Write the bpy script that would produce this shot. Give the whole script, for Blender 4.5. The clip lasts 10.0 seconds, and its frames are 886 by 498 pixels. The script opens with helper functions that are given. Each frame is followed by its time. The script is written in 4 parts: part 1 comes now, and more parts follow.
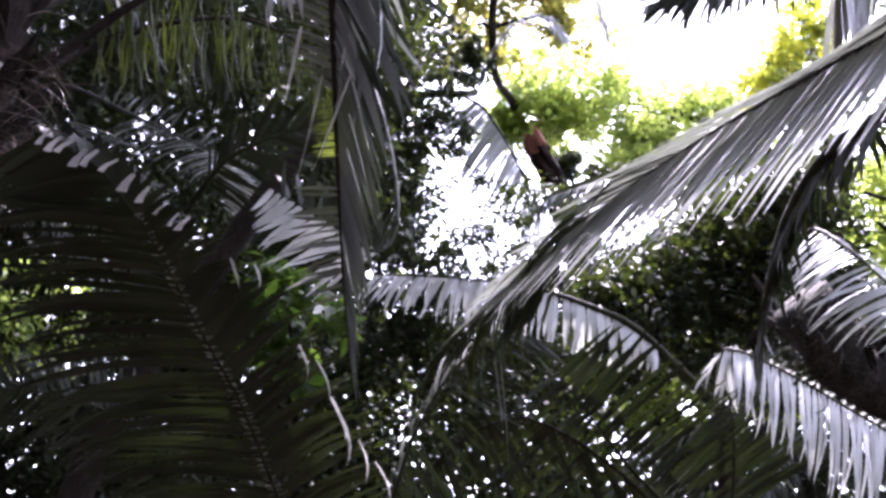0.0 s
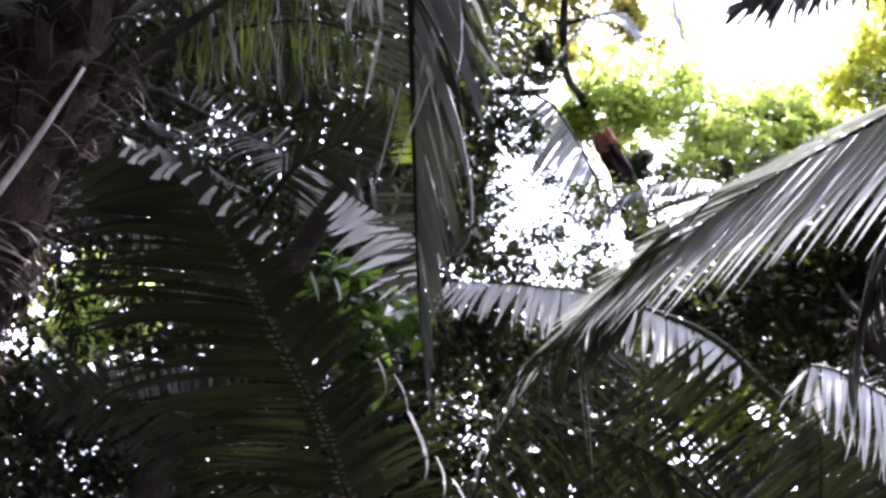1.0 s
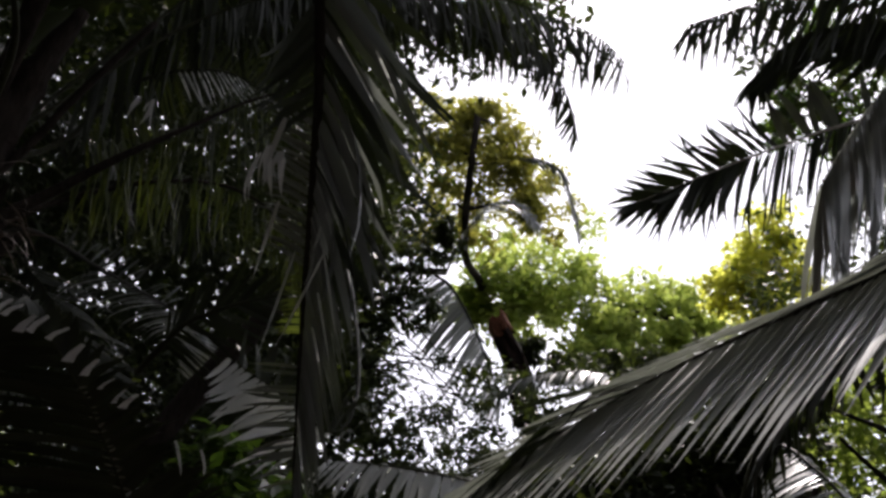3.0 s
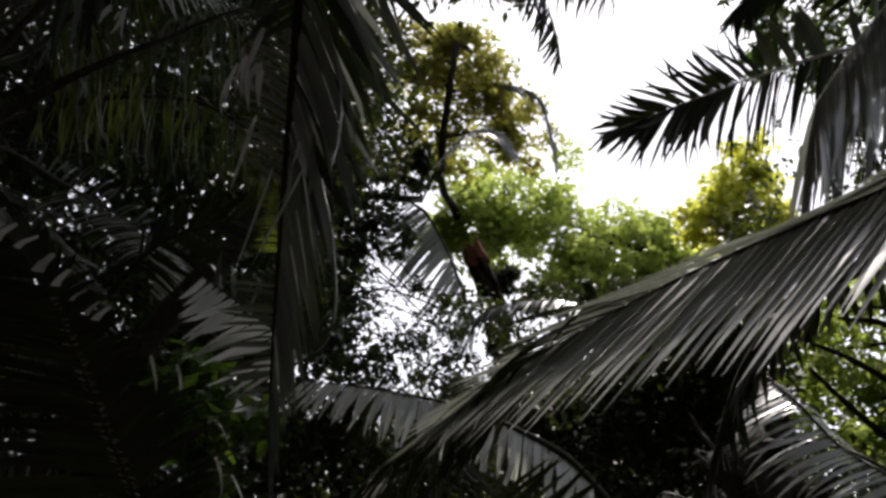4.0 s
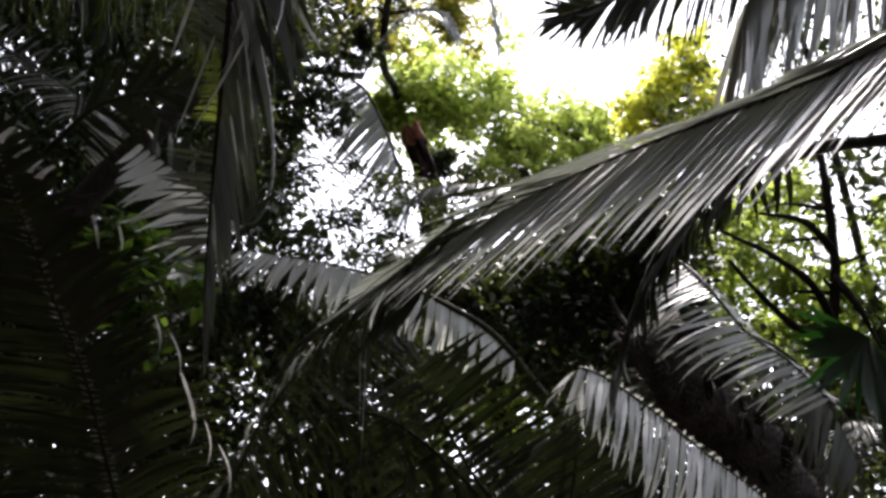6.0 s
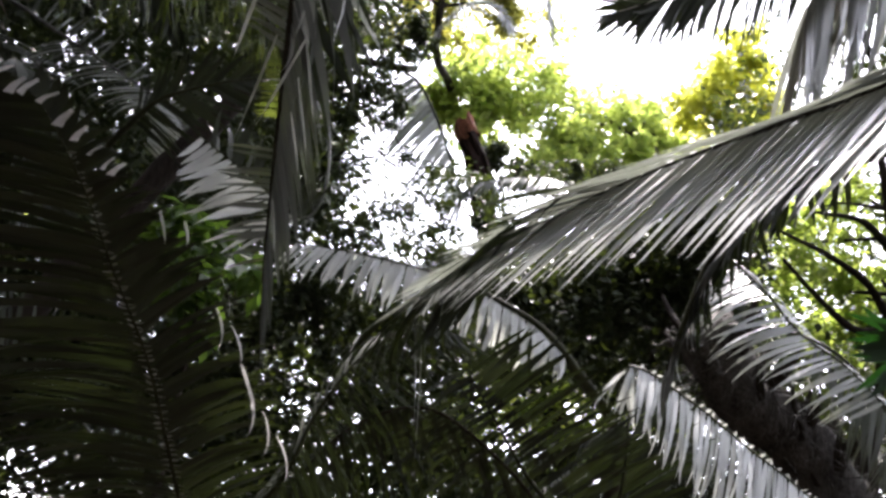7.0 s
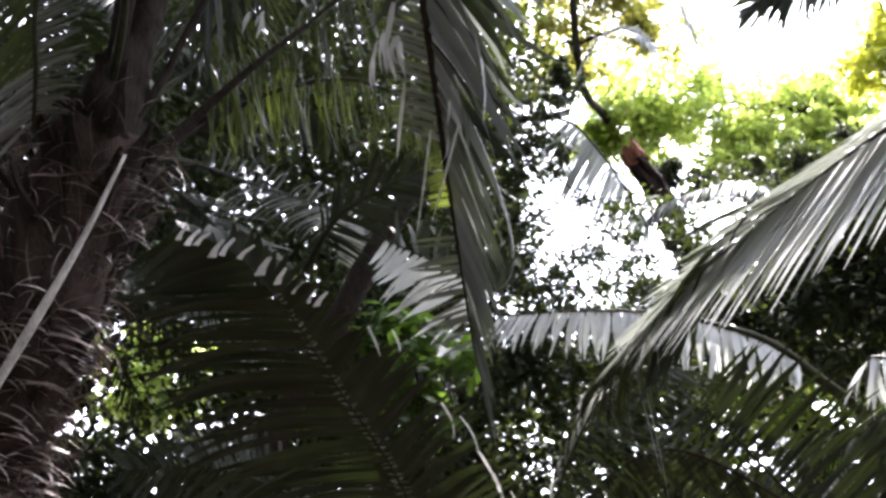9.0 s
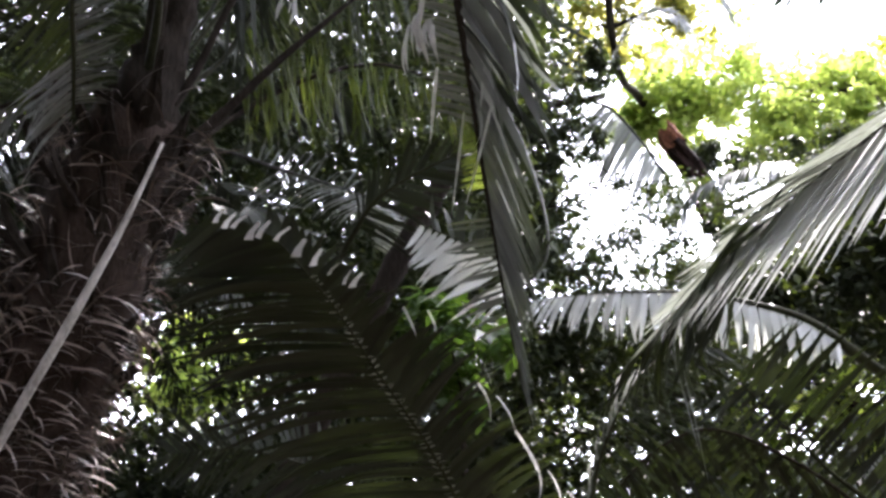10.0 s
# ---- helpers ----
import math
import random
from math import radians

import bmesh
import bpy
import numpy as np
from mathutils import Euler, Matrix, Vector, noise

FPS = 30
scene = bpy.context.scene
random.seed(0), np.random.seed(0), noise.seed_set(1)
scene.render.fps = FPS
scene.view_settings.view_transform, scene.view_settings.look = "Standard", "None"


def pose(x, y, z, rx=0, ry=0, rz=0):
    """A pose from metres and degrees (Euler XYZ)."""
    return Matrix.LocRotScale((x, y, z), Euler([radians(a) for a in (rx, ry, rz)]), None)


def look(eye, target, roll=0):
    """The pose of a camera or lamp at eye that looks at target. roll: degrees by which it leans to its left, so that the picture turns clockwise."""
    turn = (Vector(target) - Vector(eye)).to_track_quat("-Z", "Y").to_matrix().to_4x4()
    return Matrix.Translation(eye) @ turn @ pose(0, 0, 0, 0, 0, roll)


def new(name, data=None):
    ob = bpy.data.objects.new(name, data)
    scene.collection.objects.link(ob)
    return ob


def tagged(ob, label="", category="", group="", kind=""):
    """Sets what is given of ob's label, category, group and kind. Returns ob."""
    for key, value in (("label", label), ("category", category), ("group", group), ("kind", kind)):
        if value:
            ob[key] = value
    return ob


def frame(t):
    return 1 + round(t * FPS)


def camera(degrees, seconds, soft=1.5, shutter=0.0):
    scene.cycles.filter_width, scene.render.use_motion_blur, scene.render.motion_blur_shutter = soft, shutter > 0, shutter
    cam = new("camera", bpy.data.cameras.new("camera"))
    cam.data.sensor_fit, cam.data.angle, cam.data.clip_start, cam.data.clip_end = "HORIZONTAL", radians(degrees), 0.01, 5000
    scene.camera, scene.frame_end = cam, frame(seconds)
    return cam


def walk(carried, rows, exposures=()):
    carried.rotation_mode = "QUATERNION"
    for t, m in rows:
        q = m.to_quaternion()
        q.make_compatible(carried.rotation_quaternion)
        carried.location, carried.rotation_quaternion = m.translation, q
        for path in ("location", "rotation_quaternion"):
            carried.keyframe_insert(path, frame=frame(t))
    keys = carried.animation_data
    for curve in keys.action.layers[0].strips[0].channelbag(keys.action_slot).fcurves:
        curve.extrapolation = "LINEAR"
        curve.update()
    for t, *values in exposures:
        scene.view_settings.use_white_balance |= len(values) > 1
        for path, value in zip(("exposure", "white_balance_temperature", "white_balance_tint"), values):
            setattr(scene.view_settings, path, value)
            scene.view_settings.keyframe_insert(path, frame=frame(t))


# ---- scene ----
cam = camera(48.6, 10.0, soft=3.1)
# seconds, eye, turn in degrees
ROWS = [
    (0, 0.081, -0.022, 1.534, 111.24, -1.36, 1.15),
    (0.5, 0.050, 0.010, 1.575, 110.89, -2.91, 3.34),
    (1, 0.028, 0.018, 1.606, 110.81, -3.37, 4.43),
    (1.5, 0.037, 0.013, 1.616, 115.12, -3.15, 2.60),
    (2, 0.049, 0.001, 1.618, 119.79, -3.80, 0.89),
    (2.5, 0.059, 0.005, 1.613, 120.83, -4.21, -1.84),
    (2.7, 0.058, 0.014, 1.624, 121.62, -4.45, -2.27),
    (3.8, 0.036, 0.156, 1.647, 118.76, -4.87, -4.72),
    (4, 0.032, 0.139, 1.639, 117.60, -4.78, -4.76),
    (4.5, 0.036, 0.141, 1.638, 117.11, -5.04, -4.97),
    (5, 0.045, 0.160, 1.614, 112.71, -4.51, -8.59),
    (6.3, 0.014, 0.014, 1.576, 110.59, -6.01, -8.94),
    (6.5, 0.004, 0.012, 1.582, 110.11, -6.15, -7.74),
    (7, 0.006, -0.007, 1.580, 110.32, -7.50, -6.84),
    (7.5, 0.021, -0.016, 1.598, 110.36, -6.27, -3.38),
    (8, 0.011, -0.028, 1.604, 111.83, -4.16, 1.33),
    (8.5, 0.006, -0.047, 1.602, 111.95, -1.31, 5.83),
    (9, 0.009, -0.064, 1.608, 112.67, 2.31, 9.08),
    (9.5, 0.006, -0.071, 1.618, 113.25, 3.76, 11.01),
    (10, 0.016, -0.063, 1.584, 112.06, 2.23, 11.39),
]
EXPOSURES = [(0.0, 3.2, 5700, 36), (0.6, 3.4, 5700, 33), (1.3, 3.3, 5850, 31), (2.5, 1.36, 6300, 22), (3.8, 0.8, 6500, 17), (4.5, 0.7, 6500, 16), (5.2, 1.1, 6450, 16), (6.5, 2.3, 6300, 20), (7.5, 3.1, 6200, 20), (10.0, 3.5, 6100, 20)]
walk(cam, [(t, pose(x, y, z, rx, ry, rz)) for t, x, y, z, rx, ry, rz in ROWS], EXPOSURES)

# ---- light: a bright hazy sky and a high sun ahead, behind the leaves ----
SUN_AZ, SUN_EL = 18.0, 62.0
world = bpy.data.worlds.new("sky")
scene.world = world
world.use_nodes = True
wn, wl = world.node_tree.nodes, world.node_tree.links
sky = wn.new("ShaderNodeTexSky")
sky.sky_type, sky.sun_disc = "NISHITA", False
sky.sun_elevation, sky.sun_rotation = radians(SUN_EL), radians(SUN_AZ)
sky.air_density, sky.dust_density = 1.0, 1.6
hazy = wn.new("ShaderNodeHueSaturation")
hazy.inputs["Saturation"].default_value = 0.22
wl.new(sky.outputs[0], hazy.inputs["Color"])
wl.new(hazy.outputs[0], wn["Background"].inputs[0])
wn["Background"].inputs[1].default_value = 0.15
sun = new("sun", bpy.data.lights.new("sun", "SUN"))
sun.data.energy, sun.data.angle, sun.data.color = 3.0, radians(0.6), (1.0, 0.95, 0.86)
sun.matrix_world = look((0, 0, 30), (-math.sin(radians(SUN_AZ)) * math.cos(radians(SUN_EL)), -math.cos(radians(SUN_AZ)) * math.cos(radians(SUN_EL)), 30 - math.sin(radians(SUN_EL))))


# ---- materials ----
def leaf_material(name, dark, light, rough=0.38, through_it=0.25, bright=None, streak=60.0, scale=2.5, wax=0.0, gloss=0.5):
    """A leaf: waxy, slightly see-through, with long veins and blotches."""
    m = bpy.data.materials.new(name)
    m.use_nodes = True
    n, l = m.node_tree.nodes, m.node_tree.links
    b, out = n["Principled BSDF"], n["Material Output"]
    geo, info, co = n.new("ShaderNodeNewGeometry"), n.new("ShaderNodeObjectInfo"), n.new("ShaderNodeTexCoord")
    add = n.new("ShaderNodeMath")
    add.operation = "ADD"
    l.new(geo.outputs["Random Per Island"], add.inputs[0])
    l.new(info.outputs["Random"], add.inputs[1])
    fr = n.new("ShaderNodeMath")
    fr.operation = "FRACT"
    l.new(add.outputs[0], fr.inputs[0])
    blot = n.new("ShaderNodeTexNoise")
    blot.inputs["Scale"].default_value, blot.inputs["Detail"].default_value = scale, 4
    l.new(geo.outputs["Position"], blot.inputs["Vector"])
    mapn = n.new("ShaderNodeMapping")
    mapn.inputs["Scale"].default_value = (2.0, streak, 2.0)
    l.new(co.outputs["Object"], mapn.inputs["Vector"])
    vein = n.new("ShaderNodeTexNoise")
    vein.inputs["Scale"].default_value = 3.0
    l.new(mapn.outputs[0], vein.inputs["Vector"])
    mix = n.new("ShaderNodeMix")
    mix.data_type = "FLOAT"
    mix.inputs[0].default_value = 0.5
    l.new(fr.outputs[0], mix.inputs[2])
    l.new(blot.outputs[0], mix.inputs[3])
    ramp = n.new("ShaderNodeValToRGB")
    ramp.color_ramp.elements[0].color, ramp.color_ramp.elements[1].color = (*dark, 1), (*light, 1)
    ramp.color_ramp.elements[0].position, ramp.color_ramp.elements[1].position = 0.2, 0.8
    l.new(mix.outputs[0], ramp.inputs[0])
    l.new(ramp.outputs[0], b.inputs["Base Color"])
    b.inputs["Specular IOR Level"].default_value = gloss
    b.inputs["Coat Weight"].default_value, b.inputs["Coat Roughness"].default_value = wax, 0.3
    rr = n.new("ShaderNodeMapRange")
    rr.inputs["To Min"].default_value, rr.inputs["To Max"].default_value = rough - 0.08, rough + 0.14
    l.new(blot.outputs[0], rr.inputs["Value"])
    l.new(rr.outputs[0], b.inputs["Roughness"])
    bump = n.new("ShaderNodeBump")
    bump.inputs["Strength"].default_value, bump.inputs["Distance"].default_value = 0.35, 0.002
    l.new(vein.outputs[0], bump.inputs["Height"])
    l.new(bump.outputs[0], b.inputs["Normal"])
    tr = n.new("ShaderNodeBsdfTranslucent")
    if bright:
        r2 = n.new("ShaderNodeValToRGB")
        r2.color_ramp.elements[0].color, r2.color_ramp.elements[1].color = (*bright[0], 1), (*bright[1], 1)
        l.new(mix.outputs[0], r2.inputs[0])
        l.new(r2.outputs[0], tr.inputs[0])
    else:
        l.new(ramp.outputs[0], tr.inputs[0])
    ms = n.new("ShaderNodeMixShader")
    ms.inputs[0].default_value = through_it
    l.new(b.outputs[0], ms.inputs[1])
    l.new(tr.outputs[0], ms.inputs[2])
    l.new(ms.outputs[0], out.inputs[0])
    return m


def rough_material(name, dark, light, scale=8.0, rough=0.85, bump_size=0.02, stretch=(1, 1, 0.25), gloss=0.12):
    """Bark, fibre, soil: two sizes of noise and relief."""
    m = bpy.data.materials.new(name)
    m.use_nodes = True
    n, l = m.node_tree.nodes, m.node_tree.links
    b = n["Principled BSDF"]
    b.inputs["Roughness"].default_value, b.inputs["Specular IOR Level"].default_value = rough, gloss
    geo = n.new("ShaderNodeNewGeometry")
    mp = n.new("ShaderNodeMapping")
    mp.inputs["Scale"].default_value = stretch
    l.new(geo.outputs["Position"], mp.inputs["Vector"])
    a, c = n.new("ShaderNodeTexNoise"), n.new("ShaderNodeTexNoise")
    a.inputs["Scale"].default_value, a.inputs["Detail"].default_value = scale, 6
    c.inputs["Scale"].default_value, c.inputs["Detail"].default_value = scale * 7, 4
    l.new(mp.outputs[0], a.inputs["Vector"])
    l.new(mp.outputs[0], c.inputs["Vector"])
    mix = n.new("ShaderNodeMix")
    mix.data_type = "FLOAT"
    mix.inputs[0].default_value = 0.45
    l.new(a.outputs[0], mix.inputs[2])
    l.new(c.outputs[0], mix.inputs[3])
    ramp = n.new("ShaderNodeValToRGB")
    ramp.color_ramp.elements[0].color, ramp.color_ramp.elements[1].color = (*dark, 1), (*light, 1)
    ramp.color_ramp.elements[0].position, ramp.color_ramp.elements[1].position = 0.35, 0.65
    l.new(mix.outputs[0], ramp.inputs[0])
    l.new(ramp.outputs[0], b.inputs["Base Color"])
    bump = n.new("ShaderNodeBump")
    bump.inputs["Strength"].default_value, bump.inputs["Distance"].default_value = 0.8, bump_size
    l.new(mix.outputs[0], bump.inputs["Height"])
    l.new(bump.outputs[0], b.inputs["Normal"])
    return m


SHADED_PALM = leaf_material("palm_leaf", (0.016, 0.019, 0.013), (0.04, 0.046, 0.029), 0.48, 0.025, ((0.06, 0.1, 0.02), (0.12, 0.16, 0.03)), wax=0.0, gloss=0.27)
SHEEN_TONE = leaf_material("sheen_tone_leaf", (0.24, 0.25, 0.235), (0.43, 0.44, 0.415), 0.36, 0.16, ((0.26, 0.29, 0.22), (0.46, 0.49, 0.4)), wax=1.0)
LIT_LEAF = leaf_material("lit_palm_leaf", (0.4, 0.41, 0.39), (0.62, 0.63, 0.6), 0.34, 0.28, ((0.5, 0.52, 0.46), (0.72, 0.74, 0.66)), wax=1.0)
HALF_LIT_LEAF = leaf_material("half_lit_palm_leaf", (0.07, 0.078, 0.072), (0.155, 0.165, 0.15), 0.4, 0.05, ((0.1, 0.14, 0.04), (0.2, 0.24, 0.08)), wax=0.5)
DUSK = leaf_material("dusk_palm_leaf", (0.095, 0.102, 0.098), (0.22, 0.23, 0.22), 0.36, 0.03, ((0.08, 0.12, 0.03), (0.16, 0.2, 0.06)), wax=0.5)
BACKLIT_LEAF = leaf_material("backlit_palm_leaf", (0.014, 0.018, 0.011), (0.034, 0.042, 0.024), 0.45, 0.2, ((0.1, 0.16, 0.02), (0.3, 0.36, 0.05)), wax=0.0, gloss=0.3)
DRY_LIT = leaf_material("dry_lit_leaf", (0.38, 0.37, 0.36), (0.62, 0.61, 0.58), 0.6, 0.3)
SHADED_WOODS = leaf_material("shaded_woods_leaf", (0.021, 0.027, 0.016), (0.05, 0.062, 0.033), 0.5, 0.1, ((0.08, 0.14, 0.02), (0.22, 0.27, 0.04)), 8.0, 1.2, gloss=0.25)
GREEN = leaf_material("green_leaf", (0.06, 0.12, 0.02), (0.12, 0.18, 0.03), 0.45, 0.62, ((0.3, 0.42, 0.08), (0.56, 0.62, 0.14)), 8.0, 0.5)
YELLOW = leaf_material("yellow_leaf", (0.12, 0.13, 0.02), (0.22, 0.2, 0.03), 0.45, 0.65, ((0.62, 0.68, 0.08), (0.88, 0.87, 0.18)), 8.0, 0.5)
SHRUB = leaf_material("shrub_leaf", (0.02, 0.045, 0.01), (0.045, 0.08, 0.016), 0.4, 0.3, ((0.12, 0.25, 0.02), (0.22, 0.36, 0.04)), 8.0, 0.8)
LIME = leaf_material("lime_leaf", (0.06, 0.11, 0.02), (0.12, 0.17, 0.03), 0.45, 0.62, ((0.29, 0.42, 0.06), (0.54, 0.62, 0.12)), 8.0, 0.5)
FAN = leaf_material("fan_palm_leaf", (0.004, 0.018, 0.004), (0.009, 0.032, 0.006), 0.45, 0.1, ((0.02, 0.1, 0.01), (0.04, 0.15, 0.015)), 8.0, 0.8)
OLIVE = leaf_material("olive_leaf", (0.07, 0.07, 0.02), (0.14, 0.11, 0.03), 0.45, 0.55, ((0.26, 0.31, 0.06), (0.55, 0.5, 0.09)), 8.0, 0.5)
RACHIS = rough_material("rachis", (0.014, 0.016, 0.009), (0.05, 0.052, 0.028), 20, 0.5, 0.003)
PALE_LIT_STALK = rough_material("pale_lit_stalk", (0.32, 0.29, 0.26), (0.75, 0.7, 0.64), 12, 0.6, 0.003)
GREY_STALK = rough_material("grey_stalk", (0.05, 0.05, 0.046), (0.16, 0.155, 0.145), 12, 0.6, 0.003)
BARK = rough_material("bark", (0.014, 0.011, 0.009), (0.04, 0.032, 0.026), 6, 0.9, 0.03)
FIBRE = rough_material("fibre", (0.016, 0.011, 0.009), (0.08, 0.057, 0.046), 14, 0.8, 0.02)
CURLS = rough_material("curled_fibre", (0.04, 0.03, 0.025), (0.34, 0.265, 0.215), 20, 0.36, 0.005, gloss=0.6)
OLD_BARK = rough_material("old_bark", (0.026, 0.024, 0.022), (0.13, 0.119, 0.109), 9, 0.9, 0.06)
RED_WOOD = rough_material("red_wood", (0.06, 0.025, 0.016), (0.24, 0.09, 0.05), 5, 0.85, 0.02)
SNAG = rough_material("dead_wood", (0.006, 0.004, 0.004), (0.03, 0.016, 0.012), 5, 0.95, 0.05)
SOIL = rough_material("soil", (0.012, 0.009, 0.006), (0.035, 0.027, 0.017), 3, 0.95, 0.05, (1, 1, 1))


# ---- shapes ----
def unit(v):
    return Vector(v).normalized()


def curve_points(pts, n):
    """n + 1 places along a smooth line through pts, evenly spaced."""
    p = [Vector(q) for q in pts]
    p = [2 * p[0] - p[1]] + p + [2 * p[-1] - p[-2]]
    fine = []
    for i in range(1, len(p) - 2):
        for k in range(24):
            t = k / 24
            fine.append(0.5 * ((2 * p[i]) + (p[i + 1] - p[i - 1]) * t + (2 * p[i - 1] - 5 * p[i] + 4 * p[i + 1] - p[i + 2]) * t * t + (3 * p[i] - p[i - 1] - 3 * p[i + 1] + p[i + 2]) * t ** 3))
    fine.append(p[-2])
    run = [0.0]
    for a, b in zip(fine, fine[1:]):
        run.append(run[-1] + (b - a).length)
    out, j = [], 0
    for k in range(n + 1):
        s = run[-1] * k / n
        while j < len(run) - 2 and run[j + 1] < s:
            j += 1
        out.append(fine[j].lerp(fine[j + 1], (s - run[j]) / max(run[j + 1] - run[j], 1e-9)))
    return out


def tube(bm, pts, radii, sides=8, flat=1.0, wobble=0.0, rng=random):
    """A tapered limb along pts."""
    rings, up = [], Vector((0.3, 0.2, 1)).normalized()
    for i, p in enumerate(pts):
        d = (pts[min(i + 1, len(pts) - 1)] - pts[max(i - 1, 0)]).normalized()
        s = d.cross(up)
        s = s.normalized() if s.length > 1e-3 else Vector((1, 0, 0))
        u = s.cross(d)
        rings.append([bm.verts.new(p + (s * math.cos(a) + u * math.sin(a) * flat) * radii[i] * (1 + wobble * (rng.random() - 0.5))) for a in [2 * math.pi * k / sides for k in range(sides)]])
    for a, b in zip(rings, rings[1:]):
        for k in range(sides):
            bm.faces.new((a[k], a[(k + 1) % sides], b[(k + 1) % sides], b[k]))
    bm.faces.new(rings[0][::-1])
    bm.faces.new(rings[-1])


def part(name, bm, material, parent, label="", smooth=True):
    me = bpy.data.meshes.new(name)
    bm.to_mesh(me)
    bm.free()
    return mesh_part(name, me, material, parent, label, smooth)


def mesh_part(name, me, material, parent, label="", smooth=True):
    if not me.materials:
        me.materials.append(material)
    if smooth:
        me.polygons.foreach_set("use_smooth", [True] * len(me.polygons))
    ob = new(name, me)
    if parent is not None:
        ob.parent = parent
        ob.matrix_parent_inverse = Matrix.Translation(-Vector(parent.location)) if parent.parent is None else Matrix.Identity(4)
    return tagged(ob, label)


def thing(name, place, label, category, group=""):
    ob = new(name)
    ob.location = place
    return tagged(ob, label, category, group)


def leaflet_shape(droop, twist, seed, ratio=0.05, steps=7, cut=False, crease=0.16):
    """A folded blade, 1 long along x, that bends down along z. Places and faces."""
    r = random.Random(seed)
    verts, faces = [], []
    x = z = ang = 0.0
    side = r.uniform(-0.06, 0.06)
    for i in range(steps + 1):
        t = i / steps
        w = ratio * 0.5 * (0.6 + 0.4 * min(1, t / 0.16)) * (1 - max(0, (t - 0.45) / 0.55) ** 1.6) + 0.0008
        if crease > 0.3:
            w = ratio * 0.5 * (1 - max(0, (t - 0.4) / 0.6) ** 1.25) + 0.0008
        if cut:
            w = ratio * 0.5 * (0.45 + 0.55 * min(1, t / 0.35)) * (1 if i < steps else 0.55)
        tw = twist * t
        fold = crease * (1 - 0.5 * t)
        y0 = side * t * t
        for k in (-1, 0, 1):
            yy, zz = k * w, abs(k) * w * fold
            verts.append((x, y0 + yy * math.cos(tw) - zz * math.sin(tw), z + yy * math.sin(tw) + zz * math.cos(tw)))
        if i < steps:
            ang += droop / steps * (0.4 + 1.2 * t)
            x += math.cos(ang) / steps
            z -= math.sin(ang) / steps
    for i in range(steps):
        for k in (0, 1):
            a = 3 * i + k
            faces.append((a, a + 1, a + 4, a + 3))
    return np.array(verts), np.array(faces)


SHAPES = [leaflet_shape(d, tw, s) for s, (d, tw) in enumerate([(0.1, 0.2), (0.25, -0.3), (0.4, 0.3), (0.55, -0.2), (0.8, 0.5), (1.0, -0.5), (1.3, 0.4), (1.7, -0.8)])]
SHAPES += [leaflet_shape(0.3, 0.3, 20, cut=True), leaflet_shape(0.6, -0.3, 21, cut=True)]
# a torn tip: an oblique blade with square ends
SHAPES.append((np.array([(0, -0.012, 0), (0.06, 0.014, 0.02), (0.5, -0.022, 0.05), (0.6, 0.026, 0.07), (0.78, -0.028, -0.03), (1.0, 0.03, 0.01)]), np.array([(0, 2, 3, 1), (2, 4, 5, 3)])))
# stiff pleated blades
SHAPES += [leaflet_shape(d, tw, 40 + k, crease=0.4) for k, (d, tw) in enumerate([(0.05, 0.15), (0.14, -0.2), (0.28, 0.1)])]
LEAF_MESH = {}


def leaflet_mesh(k, material):
    key = (k, material.name)
    if key not in LEAF_MESH:
        me = bpy.data.meshes.new("leaflet")
        v, f = SHAPES[k]
        me.from_pydata(v.tolist(), [], f.tolist())
        me.materials.append(material)
        me.polygons.foreach_set("use_smooth", [True] * len(me.polygons))
        LEAF_MESH[key] = me
    return LEAF_MESH[key]


def blade_matrix(root, way, length, width, roll=0.0, along=None):
    """Puts a leaflet at root along way; its bend falls towards the ground, its width lies along the stalk."""
    x = unit(way)
    up = Vector((0, 0, 1)) - x * x.z
    up = up.normalized() if up.length > 0.05 else Vector((0, -1, 0))
    if along is not None:
        y = along - x * along.dot(x)
        if y.length > 0.02:
            y.normalize()
            z = x.cross(y)
            up = (z if z.dot(up) >= 0 else -z) * 0.8 + up * 0.2
            up = (up - x * up.dot(x)).normalized()
    y = up.cross(x)
    m = Matrix((x, y, up)).transposed().to_4x4()
    m = m @ Matrix.Rotation(roll, 4, "X") @ Matrix.Diagonal((length, width / 0.05, length, 1))
    m.translation = root
    return m


def joined(name, items, parent, label=""):
    """Many leaflets as one mesh: items are (shape, matrix, material); one material."""
    vs, fs, base = [], [], 0
    for k, m, _ in items:
        v, f = SHAPES[k]
        a = np.array(m)
        vs.append(v @ a[:3, :3].T + a[:3, 3])
        fs.append(f + base)
        base += len(v)
    me = quick_mesh(name, np.concatenate(vs), np.concatenate(fs))
    ob = mesh_part(name, me, items[0][2], parent, label)
    ob["kind"] = "stuff"
    return ob


def quick_mesh(name, verts, faces):
    me = bpy.data.meshes.new(name)
    k = faces.shape[1]
    me.vertices.add(len(verts))
    me.vertices.foreach_set("co", verts.astype(np.float32).ravel())
    me.loops.add(faces.size)
    me.loops.foreach_set("vertex_index", faces.astype(np.int32).ravel())
    me.polygons.add(len(faces))
    me.polygons.foreach_set("loop_start", np.arange(0, faces.size, k, dtype=np.int32))
    me.update(calc_edges=True)
    me.validate()
    return me


